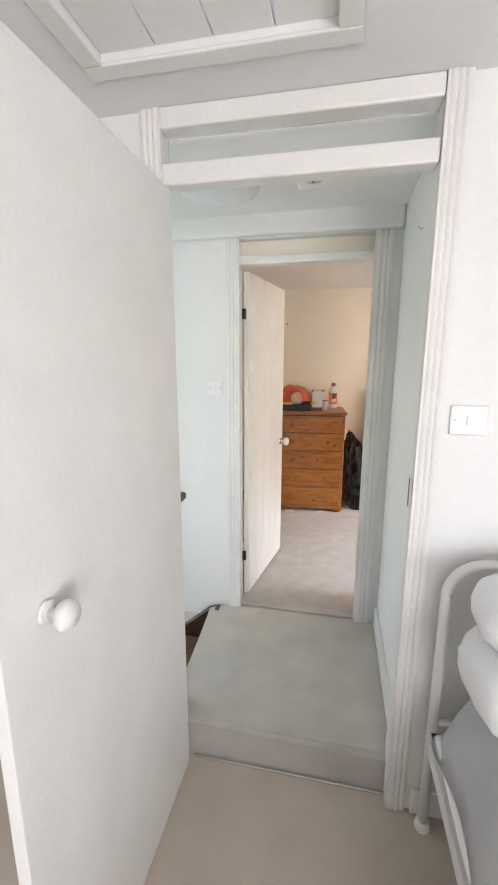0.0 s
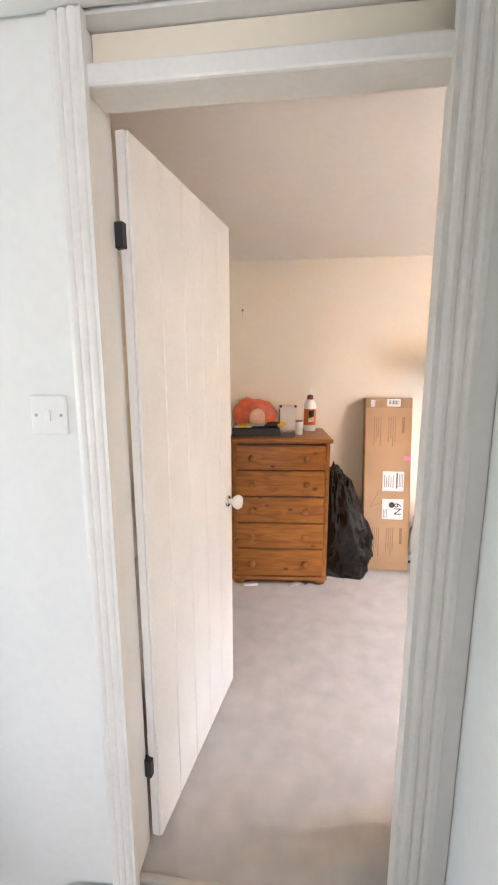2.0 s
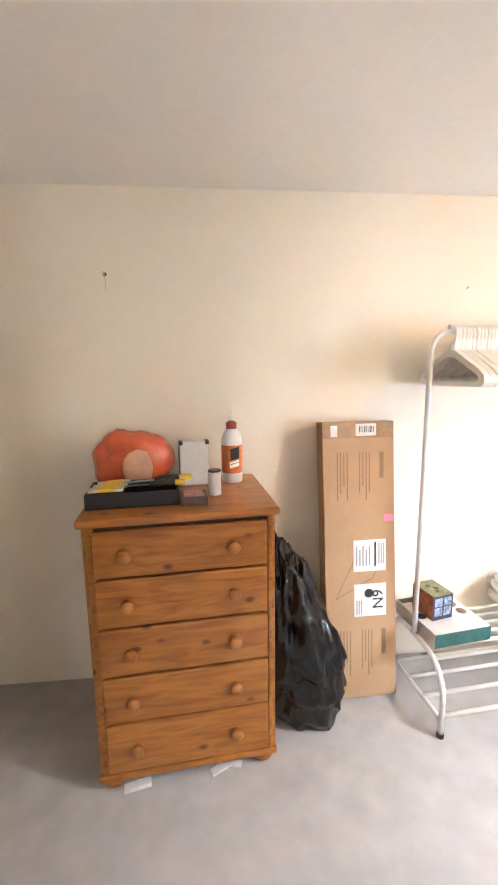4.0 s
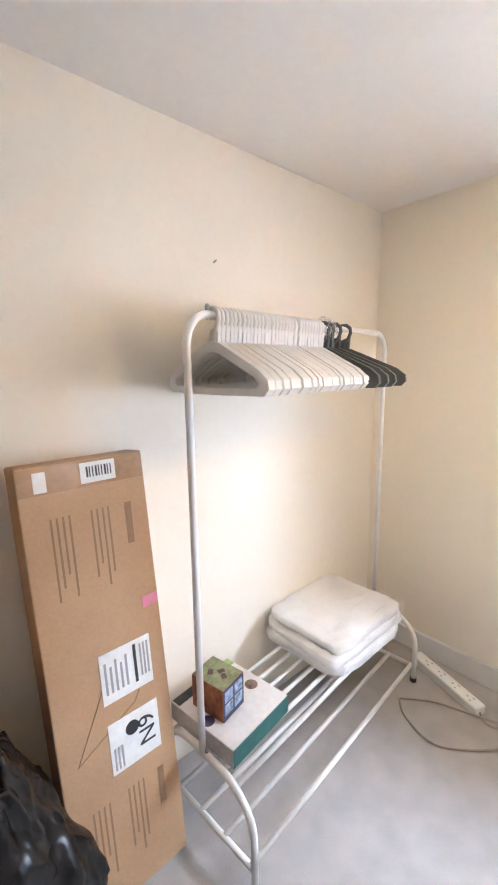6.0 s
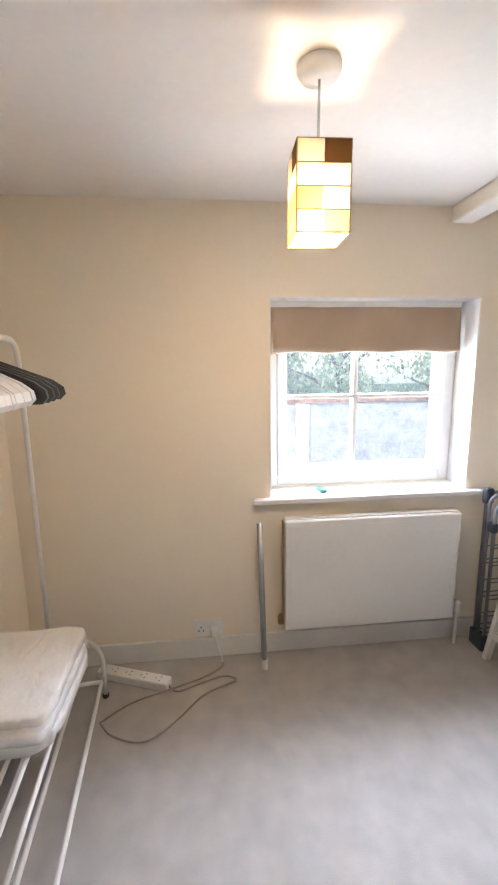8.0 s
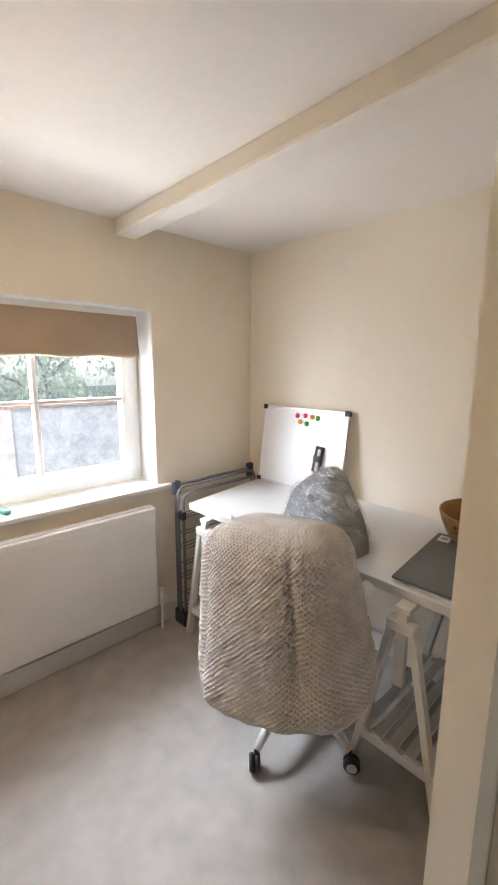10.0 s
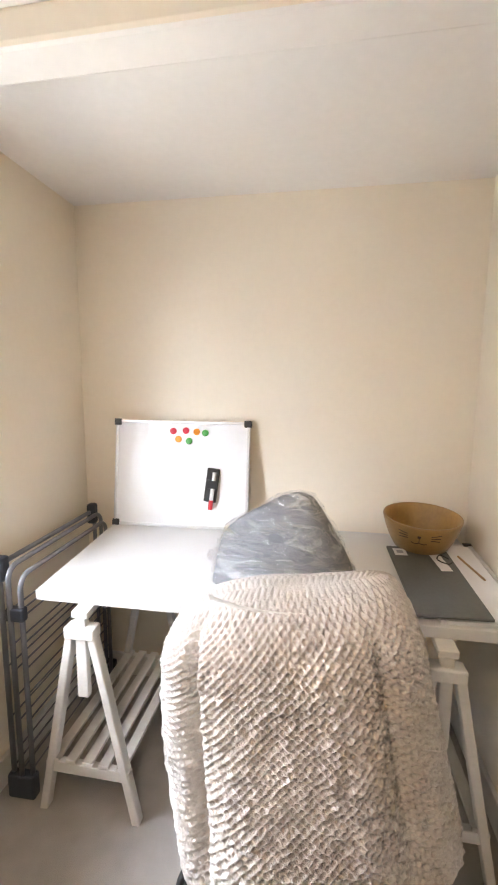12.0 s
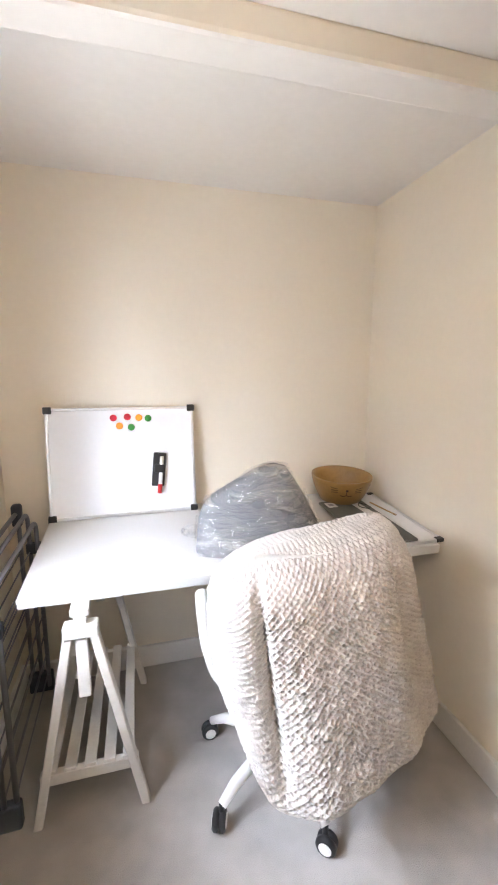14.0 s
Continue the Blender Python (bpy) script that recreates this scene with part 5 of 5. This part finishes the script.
for y in (-0.29, 0.288):
    part("hinge_block", box(-0.046, y - 0.014, 0.630, 0.014, y + 0.014, 0.675, 0.006), GREYP, ar, "dark plastic hinge")
    part("foot_cap", box(-0.046, y - 0.018, 0.0, 0.05, y + 0.018, 0.085, 0.008), GREYP, ar, "dark plastic foot")
    part("corner_cap", box(0.016, y - 0.03 if y > 0 else y - 0.012, 0.755, 0.052, y + 0.014 if y > 0 else y + 0.03, 0.835 if y > 0 else 0.845, 0.010), GREYP, ar, "dark plastic corner cap")

# grey cushion in clear plastic on the desk
GREYF = mat("grey_cushion_fabric", (0.19, 0.195, 0.21), 0.7, vary=0.08, big=6, fine=160, bump=0.2, coat=0.2)
cs = on_desk(thing("bagged_cushion", 1.352, 2.272, 0, 0, "grey cushion wrapped in clear plastic on the desk", "cushion"), -16)


def wedge(grow, crease, nu=90, nv=48):
    """A slab of foam standing on its edge: flat faces, a slanting ridge and a steep end."""
    b_ = bmesh.new()
    rings_ = []
    for j in range(nv + 1):
        a_ = math.pi * j / nv
        row_ = []
        for i in range(nu + 1):
            u = -1 + 2 * i / nu
            top = float(np.interp(u, (-1, -0.78, -0.53, -0.38, -0.2, 0.02, 0.42, 0.95, 1), (0.06, 0.155, 0.245, 0.292, 0.304, 0.288, 0.236, 0.160, 0.13))) + grow
            end = math.sqrt(max(0.0, 1 - abs(u) ** 9))
            g = math.copysign(abs(math.cos(a_)) ** 0.42, math.cos(a_))
            h = abs(math.sin(a_)) ** 0.55
            y = (0.088 + grow) * g * (1 - 0.45 * h) * (0.25 + 0.75 * end)
            p = Vector(((0.226 + grow) * u, y - 0.03 * h, top * h * (0.35 + 0.65 * end)))
            w = abs(noise.noise(Vector((p.x * 5 + 3, p.y * 9, p.z * 24 + p.x * 9)))) + 0.6 * abs(noise.noise(Vector((p.x * 11, p.y * 10 + 7, p.z * 40 - p.x * 14))))
            p += Vector((u * 0.4, g, h)).normalized() * crease * (0.32 - w) * min(1.0, p.z * 40)
            row_.append(b_.verts.new((p.x, p.y, max(p.z, 0.001))))
        rings_.append(row_)
    for r0, r1 in zip(rings_, rings_[1:]):
        for k in range(nu):
            b_.faces.new((r0[k], r0[k + 1], r1[k + 1], r1[k]))
    b_.faces.new([r_[0] for r_ in rings_]), b_.faces.new([r_[-1] for r_ in reversed(rings_)])
    bmesh.ops.recalc_face_normals(b_, faces=b_.faces[:])
    return b_


part("cushion_body", wedge(0.0, 0.004), GREYF, cs, smooth=True)
part("plastic_cover", wedge(0.008, 0.020, 150, 80), film("crinkled_film", (0.97, 0.98, 1.0), 0.5, 13), cs, "crinkled clear plastic", True)
b = blob(0.045, 0.035, 0.022, 26, 12, 2.0, 3.0, 0.35, 26, False)
bmesh.ops.translate(b, vec=(0.245, -0.03, 0.045), verts=b.verts[:])
part("bag_tail", b, film("tail_film", (0.9, 0.92, 0.95), 0.55, 30), cs, "gathered plastic end", True)

# bowl
CLAY = mat("ochre_glazed_clay", (0.33, 0.19, 0.055), 0.35, vary=0.09, big=9, fine=70, bump=0.08, coat=0.3)
bw = on_desk(thing("ceramic_bowl", 0.866, 1.936, 0, 0, "ochre ceramic bowl with a painted face and whiskers", "bowl"), 0, 0.0127)
part("bowl_body", lathe([(0.0, 0.0), (0.082, 0.0), (0.094, 0.006), (0.112, 0.040), (0.128, 0.080), (0.137, 0.114), (0.1365, 0.120), (0.131, 0.120), (0.126, 0.092), (0.108, 0.040), (0.088, 0.014), (0.0, 0.012)], 48), CLAY, bw, smooth=True)
PAINT = mat("dark_brown_paint", (0.05, 0.025, 0.015), 0.5, vary=0.1, bump=0)


def on_bowl(pairs, r=0.0016):
    """A painted stroke on the bowl's outside: pairs of angle and height."""
    out_ = []
    for a, z in pairs:
        rad = 0.112 + (0.128 - 0.112) * (z - 0.05) / 0.05 if z < 0.1 else 0.128 + 0.009 * (z - 0.1) / 0.05
        t = radians(a)
        out_.append((rad * math.cos(t), rad * math.sin(t), z * 0.8))
    part("painted_stroke", tube(out_, r, 6), PAINT, bw)


FA = 74
for s in (-1, 1):
    for k in range(3):
        on_bowl([(FA + s * 17, 0.105 + 0.010 * k - 0.01), (FA + s * 24, 0.103 + 0.0125 * k - 0.01), (FA + s * 31, 0.100 + 0.016 * k - 0.01)])
    on_bowl([(FA, 0.078), (FA + s * 4, 0.072), (FA + s * 8, 0.071), (FA + s * 12, 0.076)])
on_bowl([(FA, 0.105), (FA, 0.078)])
on_bowl([(FA - 2.2, 0.107), (FA, 0.108), (FA + 2.2, 0.107)], 0.0045)
sk = on_desk(thing("wooden_stick", 0.745, 2.09, 0, 0, "thin wooden stick lying beside the bowl", "stick"), 0, 0.013)
part("rod", tube([(0.012, -0.075, 0.004), (-0.022, 0.075, 0.004)], 0.0035, 8), mat("bare_wood_stick", (0.42, 0.28, 0.16), 0.6, vary=0.12), sk)

# flat things at the end of the desk
SLATE = mat("grey_green_slate", (0.115, 0.12, 0.115), 0.5, vary=0.07, big=5, fine=90, bump=0.08)
fl = on_desk(thing("small_whiteboard", 0.802, 2.172, 0, 0, "small aluminium framed whiteboard lying flat on the desk", "whiteboard"), 1.0)
part("panel", box(-0.115, -0.26, 0, 0.10, 0.20, 0.010), BOARD, fl)
for a in ((-0.130, -0.275, -0.1155, 0.215), (0.1005, -0.275, 0.115, 0.215), (-0.115, -0.275, 0.10, -0.2605), (-0.115, 0.2005, 0.10, 0.215)):
    part("frame_bar", box(a[0], a[1], 0, a[2], a[3], 0.0125, 0.002), ALU, fl)
for a, c in ((-0.13, 0.215), (-0.13, -0.275)):
    part("corner_cap", box(a - 0.002, c - 0.02 if c > 0 else c - 0.002, 0, a + 0.03, c + 0.002 if c > 0 else c + 0.02, 0.0150, 0.003), BLACK, fl, "black plastic corner")
sl = on_desk(thing("slate_board", 0.880, 2.178, 0, 0, "grey slate board with paper tags lying on the desk", "board"), 2.0, 0.0127)
part("slab", box(-0.098, -0.205, 0, 0.105, 0.205, 0.009, 0.002), SLATE, sl)
b = box(0.045, -0.185, 0.0091, 0.088, -0.135, 0.0098)
part("paper_tag", b, PAPER, sl, "white paper tag")
part("tag_mark", box(0.056, -0.172, 0.0099, 0.078, -0.150, 0.0102), GREYINK, sl)
b = box(-0.082, -0.165, 0.0091, -0.046, -0.035, 0.0105)
bmesh.ops.transform(b, matrix=pose(0.005, 0.0, 0.0, 0, 0, 5), verts=b.verts[:])
part("paper_tag", b, PAPER, sl, "white hanging tag")
part("tag_string", tube(spline([(-0.085, -0.12, 0.012), (-0.062, -0.14, 0.015), (-0.045, -0.11, 0.013), (-0.07, -0.08, 0.014), (-0.092, -0.10, 0.012)]), 0.002, 6), INK, sl)

# office chair
CX, CY = 1.32, 2.44
SEATM = mat("black_chair_fabric", (0.02, 0.02, 0.022), 0.85, vary=0.1, big=8, fine=200, bump=0.3)
oc = thing("office_chair", CX, CY, 0, 6, "white framed swivel chair with black seat, pushed to the desk", "office chair")
for a in (24, 92, 168, 243, 315):
    t = radians(a)
    c, s = math.cos(t), math.sin(t)
    leg = part("base_leg", tube([(0.03 * c, 0.03 * s, 0.115), (0.12 * c, 0.12 * s, 0.125), (0.22 * c, 0.22 * s, 0.108), (0.275 * c, 0.275 * s, 0.075)], [0.026, 0.022, 0.018, 0.014], 10), ENAMEL, oc, smooth=True)
    m = pose(0.285 * c, 0.285 * s, 0.031, 0, 0, a + 40)
    wh = part("castor", lathe([(0.0, -0.020), (0.026, -0.020), (0.0305, -0.014), (0.0305, -0.004), (0.022, -0.002), (0.022, 0.002), (0.0305, 0.004), (0.0305, 0.014), (0.026, 0.020), (0.0, 0.020)], 24, m=m @ pose(0, 0, 0, 90, 0, 0)), BLACK, oc, "black twin castor", True)
    for q in (-1, 1):
        part("castor_ring", lathe([(0.013, 0), (0.019, 0), (0.019, 0.0015), (0.013, 0.0015)], 20, m=m @ pose(0, q * 0.0205, 0, -90 * q, 0, 0)), UPVC, wh, "white castor ring")
    part("castor_stem", tube([(0.275 * c, 0.275 * s, 0.045), (0.275 * c, 0.275 * s, 0.08)], 0.009, 10), BLACK, oc)
part("gas_column", tube([(0, 0, 0.09), (0, 0, 0.26), (0, 0, 0.40)], [0.028, 0.028, 0.016], 16), BLACK, oc, smooth=True)
b = blob(0.235, 0.225, 0.04, 48, 14, 4.0, 0.4, 0.015, 6)
bmesh.ops.translate(b, vec=(0, -0.01, 0.445), verts=b.verts[:])
part("seat", b, SEATM, oc, smooth=True)
b = bmesh.new()
n, mrow = 26, 16
gridv = []
for j in range(mrow + 1):
    z = 0.47 + 0.44 * j / mrow
    ww = 0.215 * (1 - 0.16 * (j / mrow) ** 3)
    gridv.append([b.verts.new((ww * (2 * i / n - 1), 0.215 + 0.045 * (j / mrow) - 0.06 * abs(2 * i / n - 1) ** 2.2, z)) for i in range(n + 1)])
for j in range(mrow):
    for i in range(n):
        b.faces.new((gridv[j][i], gridv[j][i + 1], gridv[j + 1][i + 1], gridv[j + 1][i]))
bmesh.ops.solidify(b, geom=b.faces[:], thickness=0.014)
part("back_shell", b, ENAMEL, oc, "white plastic back shell", True)
for s in (-1, 1):
    pts = spline([(s * 0.15, 0.10, 0.42), (s * 0.235, 0.06, 0.46), (s * 0.268, 0.05, 0.56), (s * 0.278, 0.04, 0.66), (s * 0.276, 0.02, 0.690), (s * 0.268, -0.02, 0.696)])
    part("arm_rest", tube(pts, [0.015 + 0.006 * min(1.0, k / 25) for k in range(len(pts))], 12), ENAMEL, oc, "white plastic arm", True)
    part("arm_pad", box(s * 0.248 - 0.016, -0.02, 0.50, s * 0.248 + 0.006, 0.045, 0.66, 0.007), BLACK, oc, "black inner arm pad")

# chunky throw over the chair back
TX, TY, TR = 1.285, 2.70, 3
WOOL = mat("oatmeal_chunky_wool", (0.62, 0.585, 0.55), 0.95, vary=0.12, big=14, fine=190, bump=0.7, sheen=0.4)
th = thing("knitted_throw", TX, TY - 0.085, -0.045, TR, "chunky oatmeal knitted throw draped over the chair back", "throw")


def drape(nu, nv, low, high, wide, deep, cap=True):
    """A hanging cloth tube, closed over the top, with fat knit stitches; low and high are functions of the way round."""
    b_ = bmesh.new()
    rings_ = []
    g = lambda c_: math.copysign(abs(c_) ** 0.66, c_)
    us = [2 * math.pi * k / 6000 for k in range(6001)]
    line = [Vector((0.26 * g(math.cos(u)), 0.15 * g(math.sin(u)))) for u in us]
    run_ = [0.0]
    for p0, p1 in zip(line, line[1:]):
        run_.append(run_[-1] + (p1 - p0).length)
    ways = [(math.cos(u), math.sin(u)) for u in np.interp([run_[-1] * i / nu for i in range(nu)], run_, us)]
    for j in range(nv + 1):
        f = j / nv
        ring = []
        top = min(1.0, max(0.0, (f - 0.78) / 0.22)) if cap else 0.0
        rr = math.sqrt(max(0.0, 1 - top ** 2.4))
        for i in range(nu):
            cu, su = ways[i]
            x = 0.055 * f - 0.025 + wide(f) * g(cu) * (0.80 + 0.20 * rr)
            y = deep(f) * g(su) * rr
            y += 0.06 * (1 - f) ** 1.5 * max(0.0, su)
            z0_, z1_ = low(cu, su), high(cu)
            z = z0_ + (z1_ - z0_) * f
            crease = math.exp(-((cu - (0.50 + 0.16 * f)) / 0.06) ** 2) * (su > 0) * min(1, 3 * f) * min(1, 5 * (1 - f))
            crease += 0.5 * math.exp(-((cu + 0.62 - 0.1 * f) / 0.07) ** 2) * (su > 0) * min(1, 3 * f) * min(1, 5 * (1 - f))
            fold = 0.016 * math.sin(5.0 * cu + 2.2 * f + 0.6) * (1 - f) + 0.009 * math.sin(11 * cu - 3 * f) * (1 - f)
            out_ = Vector((cu * 0.8, su, 0.9 * top)).normalized()
            w1 = 1.2 * noise.noise(Vector((x * 13, y * 13, z * 13)))
            w2 = 1.2 * noise.noise(Vector((x * 13 + 5, y * 13, z * 13)))
            k_ = 0.80
            pit = (math.cos((i + j) * k_ / 2 + w1) * math.cos((i - j) * k_ / 2 + w2)) ** 2
            p_ = (1 - pit ** 0.75) * (1 + 0.4 * noise.noise(Vector((x * 38, y * 38, z * 38 + 9))))
            nz = noise.noise(Vector((x * 70, y * 70, z * 70))) + 0.6 * noise.noise(Vector((x * 170, y * 170, z * 170)))
            d_ = min(1.0, f * 22 + 0.15) * (1 - 0.7 * top) * (0.0130 * p_ + 0.0040 * nz) + fold - 0.040 * crease
            ring.append(b_.verts.new(Vector((x, y, z)) + out_ * d_))
        rings_.append(ring)
    for a_, c_ in zip(rings_, rings_[1:]):
        for k in range(nu):
            b_.faces.new((a_[k], a_[(k + 1) % nu], c_[(k + 1) % nu], c_[k]))
    if cap:
        b_.faces.new(rings_[-1])
    return b_


def hem(c, s_):
    return 0.350 + 0.070 * max(0.0, 0.4 - c) + 0.55 * max(0.0, c - 0.45) ** 2 + 0.15 * min(1.0, max(0.0, -s_ - 0.1) * 2)


b = drape(640, 280, hem, lambda c: 0.968 - 0.042 * c - 0.03 * max(0.0, c) ** 3, lambda f: 0.302 - 0.048 * f ** 1.8, lambda f: 0.172 - 0.03 * f)
part("outer_layer", b, WOOL, th, smooth=True)
b = drape(600, 110, lambda c, s_: hem(c, s_) - 0.045, lambda c: 0.60, lambda f: 0.252, lambda f: 0.134, False)
part("inner_layer", b, WOOL, th, smooth=True)

# ---- landing and front room things ----
dl = thing("dome_light", -0.19, 2.02, 2.12, 0, "flat white dome light on the landing ceiling", "ceiling light")
part("base_ring", lathe([(0.150, 0), (0.152, -0.004), (0.150, -0.018), (0.140, -0.020), (0.0, -0.020)], 48), UPVC, dl)
part("diffuser", lathe([(0.158, -0.016), (0.160, -0.026), (0.150, -0.046), (0.12, -0.062), (0.07, -0.072), (0.0, -0.075)], 48), mat("opal_diffuser", (0.80, 0.82, 0.83), 0.3, vary=0.02, bump=0), dl, "opal diffuser", True)
sm = thing("smoke_alarm", 0.175, 2.02, 2.12, -4, "square white smoke alarm on the landing ceiling", "smoke alarm")
part("housing", box(-0.068, -0.068, -0.040, 0.068, 0.068, -0.0005, 0.014, 4), UPVC, sm)
part("sensor_grille", lathe([(0.030, 0), (0.030, -0.002), (0.026, -0.0035), (0.0, -0.004)], 28, m=pose(0.0, -0.02, -0.0398)), mat("grey_grille", (0.55, 0.56, 0.57), 0.5), sm, "grey sensor grille", True)
part("indicator", lathe([(0.004, 0), (0.004, -0.004), (0, -0.005)], 10, m=pose(0.0, -0.02, -0.0435)), BLACK, sm)
part("back_plate", box(-0.06, -0.06, -0.006, 0.06, 0.06, -0.0002), GREYP, sm)


def wall_switch(x, y, z, gangs, label, w_):
    s = thing("light_switch", x, y, z, 0, label, "light switch")
    part("plate", box(-w_ / 2, -0.010, -0.043, w_ / 2, -0.0003, 0.043, 0.004, 3), UPVC, s)
    for k in range(gangs):
        xx = (k - (gangs - 1) / 2) * 0.018
        b_ = box(xx - 0.006, -0.0155, -0.012, xx + 0.006, -0.0102, 0.012, 0.0015)
        part("rocker", b_, UPVC, s)
    for sx in (-1, 1):
        part("screw", lathe([(0.0035, 0), (0.0035, 0.001), (0, 0.0012)], 10, m=pose(sx * (w_ / 2 - 0.013), -0.0100, 0, 90, 0, 0)), STEEL, s)


wall_switch(-0.35, 2.48, 1.288, 1, "white light switch beside the bedroom door", 0.084)
wall_switch(0.666, F0, 1.272, 1, "white light switch beside the front room door", 0.10)
hk = thing("wall_hook", 0.562, 1.99, 1.895, 0, "tiny dark hook in the landing wall", "hook")
part("hook_wire", tube([(0, 0, 0), (-0.012, 0, 0.0), (-0.016, 0, 0.008)], 0.002, 6), STEEL, hk)

# bed
bd = thing("metal_bed", 1.34, 0.60, -0.155, 0, "white tubular metal bed with white bedding", "bed")
BX = -0.695
r = 0.11
zt2 = 1.005
pts = [Vector((BX, 0.965, 0.02)), Vector((BX, 0.965, zt2 - r))] + arc((BX + r, 0.965, zt2 - r), -X, Zv, r, 0, math.pi / 2, 8) + arc((-BX - r, 0.965, zt2 - r), Zv, X, r, 0, math.pi / 2, 8) + [Vector((-BX, 0.965, 0.02))]
part("foot_rail", tube(pts, 0.0165, 14), ENAMEL, bd, smooth=True)
part("cross_rail", tube([(BX, 0.965, 0.44), (-BX, 0.965, 0.44)], 0.011, 10), ENAMEL, bd, smooth=True)
for k in range(5):
    x = BX + 0.23 * (k + 1)
    part("spindle", tube([(x, 0.965, 0.44), (x, 0.965, zt2)], 0.007, 8), ENAMEL, bd, smooth=True)
for s in (-1, 1):
    part("side_rail", box(s * 0.695 - 0.012, -0.95, 0.33, s * 0.695 + 0.012, 0.945, 0.375, 0.004), ENAMEL, bd)
    part("foot_cap", lathe([(0.024, 0), (0.026, 0.004), (0.024, 0.025), (0.018, 0.032), (0, 0.033)], 18, m=pose(s * 0.695, 0.965, 0)), ENAMEL, bd)
    part("head_post", tube([(s * 0.695, -0.955, 0.0), (s * 0.695, -0.955, 1.1)], 0.0165, 12), ENAMEL, bd, smooth=True)
part("head_rail", tube([(-0.695, -0.955, 1.1), (0.695, -0.955, 1.1)], 0.0165, 12), ENAMEL, bd, smooth=True)
part("slat_base", box(-0.68, -0.93, 0.335, 0.68, 0.93, 0.36, 0.003), TREST, bd)
BEDW = mat("white_duvet_cotton", (0.82, 0.82, 0.83), 0.85, vary=0.03, big=6, fine=140, bump=0.2)
mt = thing("mattress", 1.355, 0.575, 0.206, 0, "white mattress on the metal bed", "mattress")
b = box(-0.63, -0.91, 0, 0.66, 0.915, 0.20, 0.035, 4)
part("mattress_body", b, BEDW, mt, smooth=True)
dv = thing("duvet", 1.37, 0.56, 0.402, 0, "rumpled thick white duvet spread over the bed", "duvet")
b = bmesh.new()
nu, nv = 70, 90
g_ = []
for i in range(nu + 1):
    x = -0.74 + 1.46 * i / nu
    row = []
    for j in range(nv + 1):
        y = -0.93 + 1.88 * j / nv
        fx, fy = max(0, -x - 0.60) / 0.14, max(0, y - 0.86) / 0.09
        z = 0.17 + 0.055 * noise.noise(Vector((x * 3.2, y * 3.2, 1))) + 0.022 * noise.noise(Vector((x * 9, y * 8, 4))) - 0.26 * min(1, fx) ** 1.6 - 0.10 * min(1, fy) ** 2
        row.append(b.verts.new((x + 0.03 * noise.noise(Vector((y * 5, z * 4, 2))) * min(1, fx * 2 + 0.2), y, max(z, -0.11))))
    g_.append(row)
for i in range(nu):
    for j in range(nv):
        b.faces.new((g_[i][j], g_[i + 1][j], g_[i + 1][j + 1], g_[i][j + 1]))
bmesh.ops.solidify(b, geom=b.faces[:], thickness=0.05)
part("duvet_cover", b, BEDW, dv, smooth=True)
b = tube(spline([(-0.735, -0.9 + 0.15 * k, -0.085 + 0.012 * math.sin(k * 1.7)) for k in range(13)], 4), 0.012, 8)
part("piped_hem", b, BEDW, dv, smooth=True)
for k, (x, y, z, sx, sy, sz, rr) in enumerate(((1.005, 1.33, 0.575, 0.38, 0.19, 0.10, 3), (1.03, 1.32, 0.76, 0.38, 0.18, 0.085, -3))):
    q = thing("pillow", x, y, z - 0.005, rr, "plump white pillow stacked at the end of the bed", "pillow", "pillows on the bed")
    b = blob(sx, sy, sz, 54, 22, 3.2, 2.0 + k, 0.06, 6)
    bmesh.ops.translate(b, vec=(0, 0, sz * 0.96), verts=b.verts[:])
    part("pillow_case", b, BEDW, q, smooth=True)
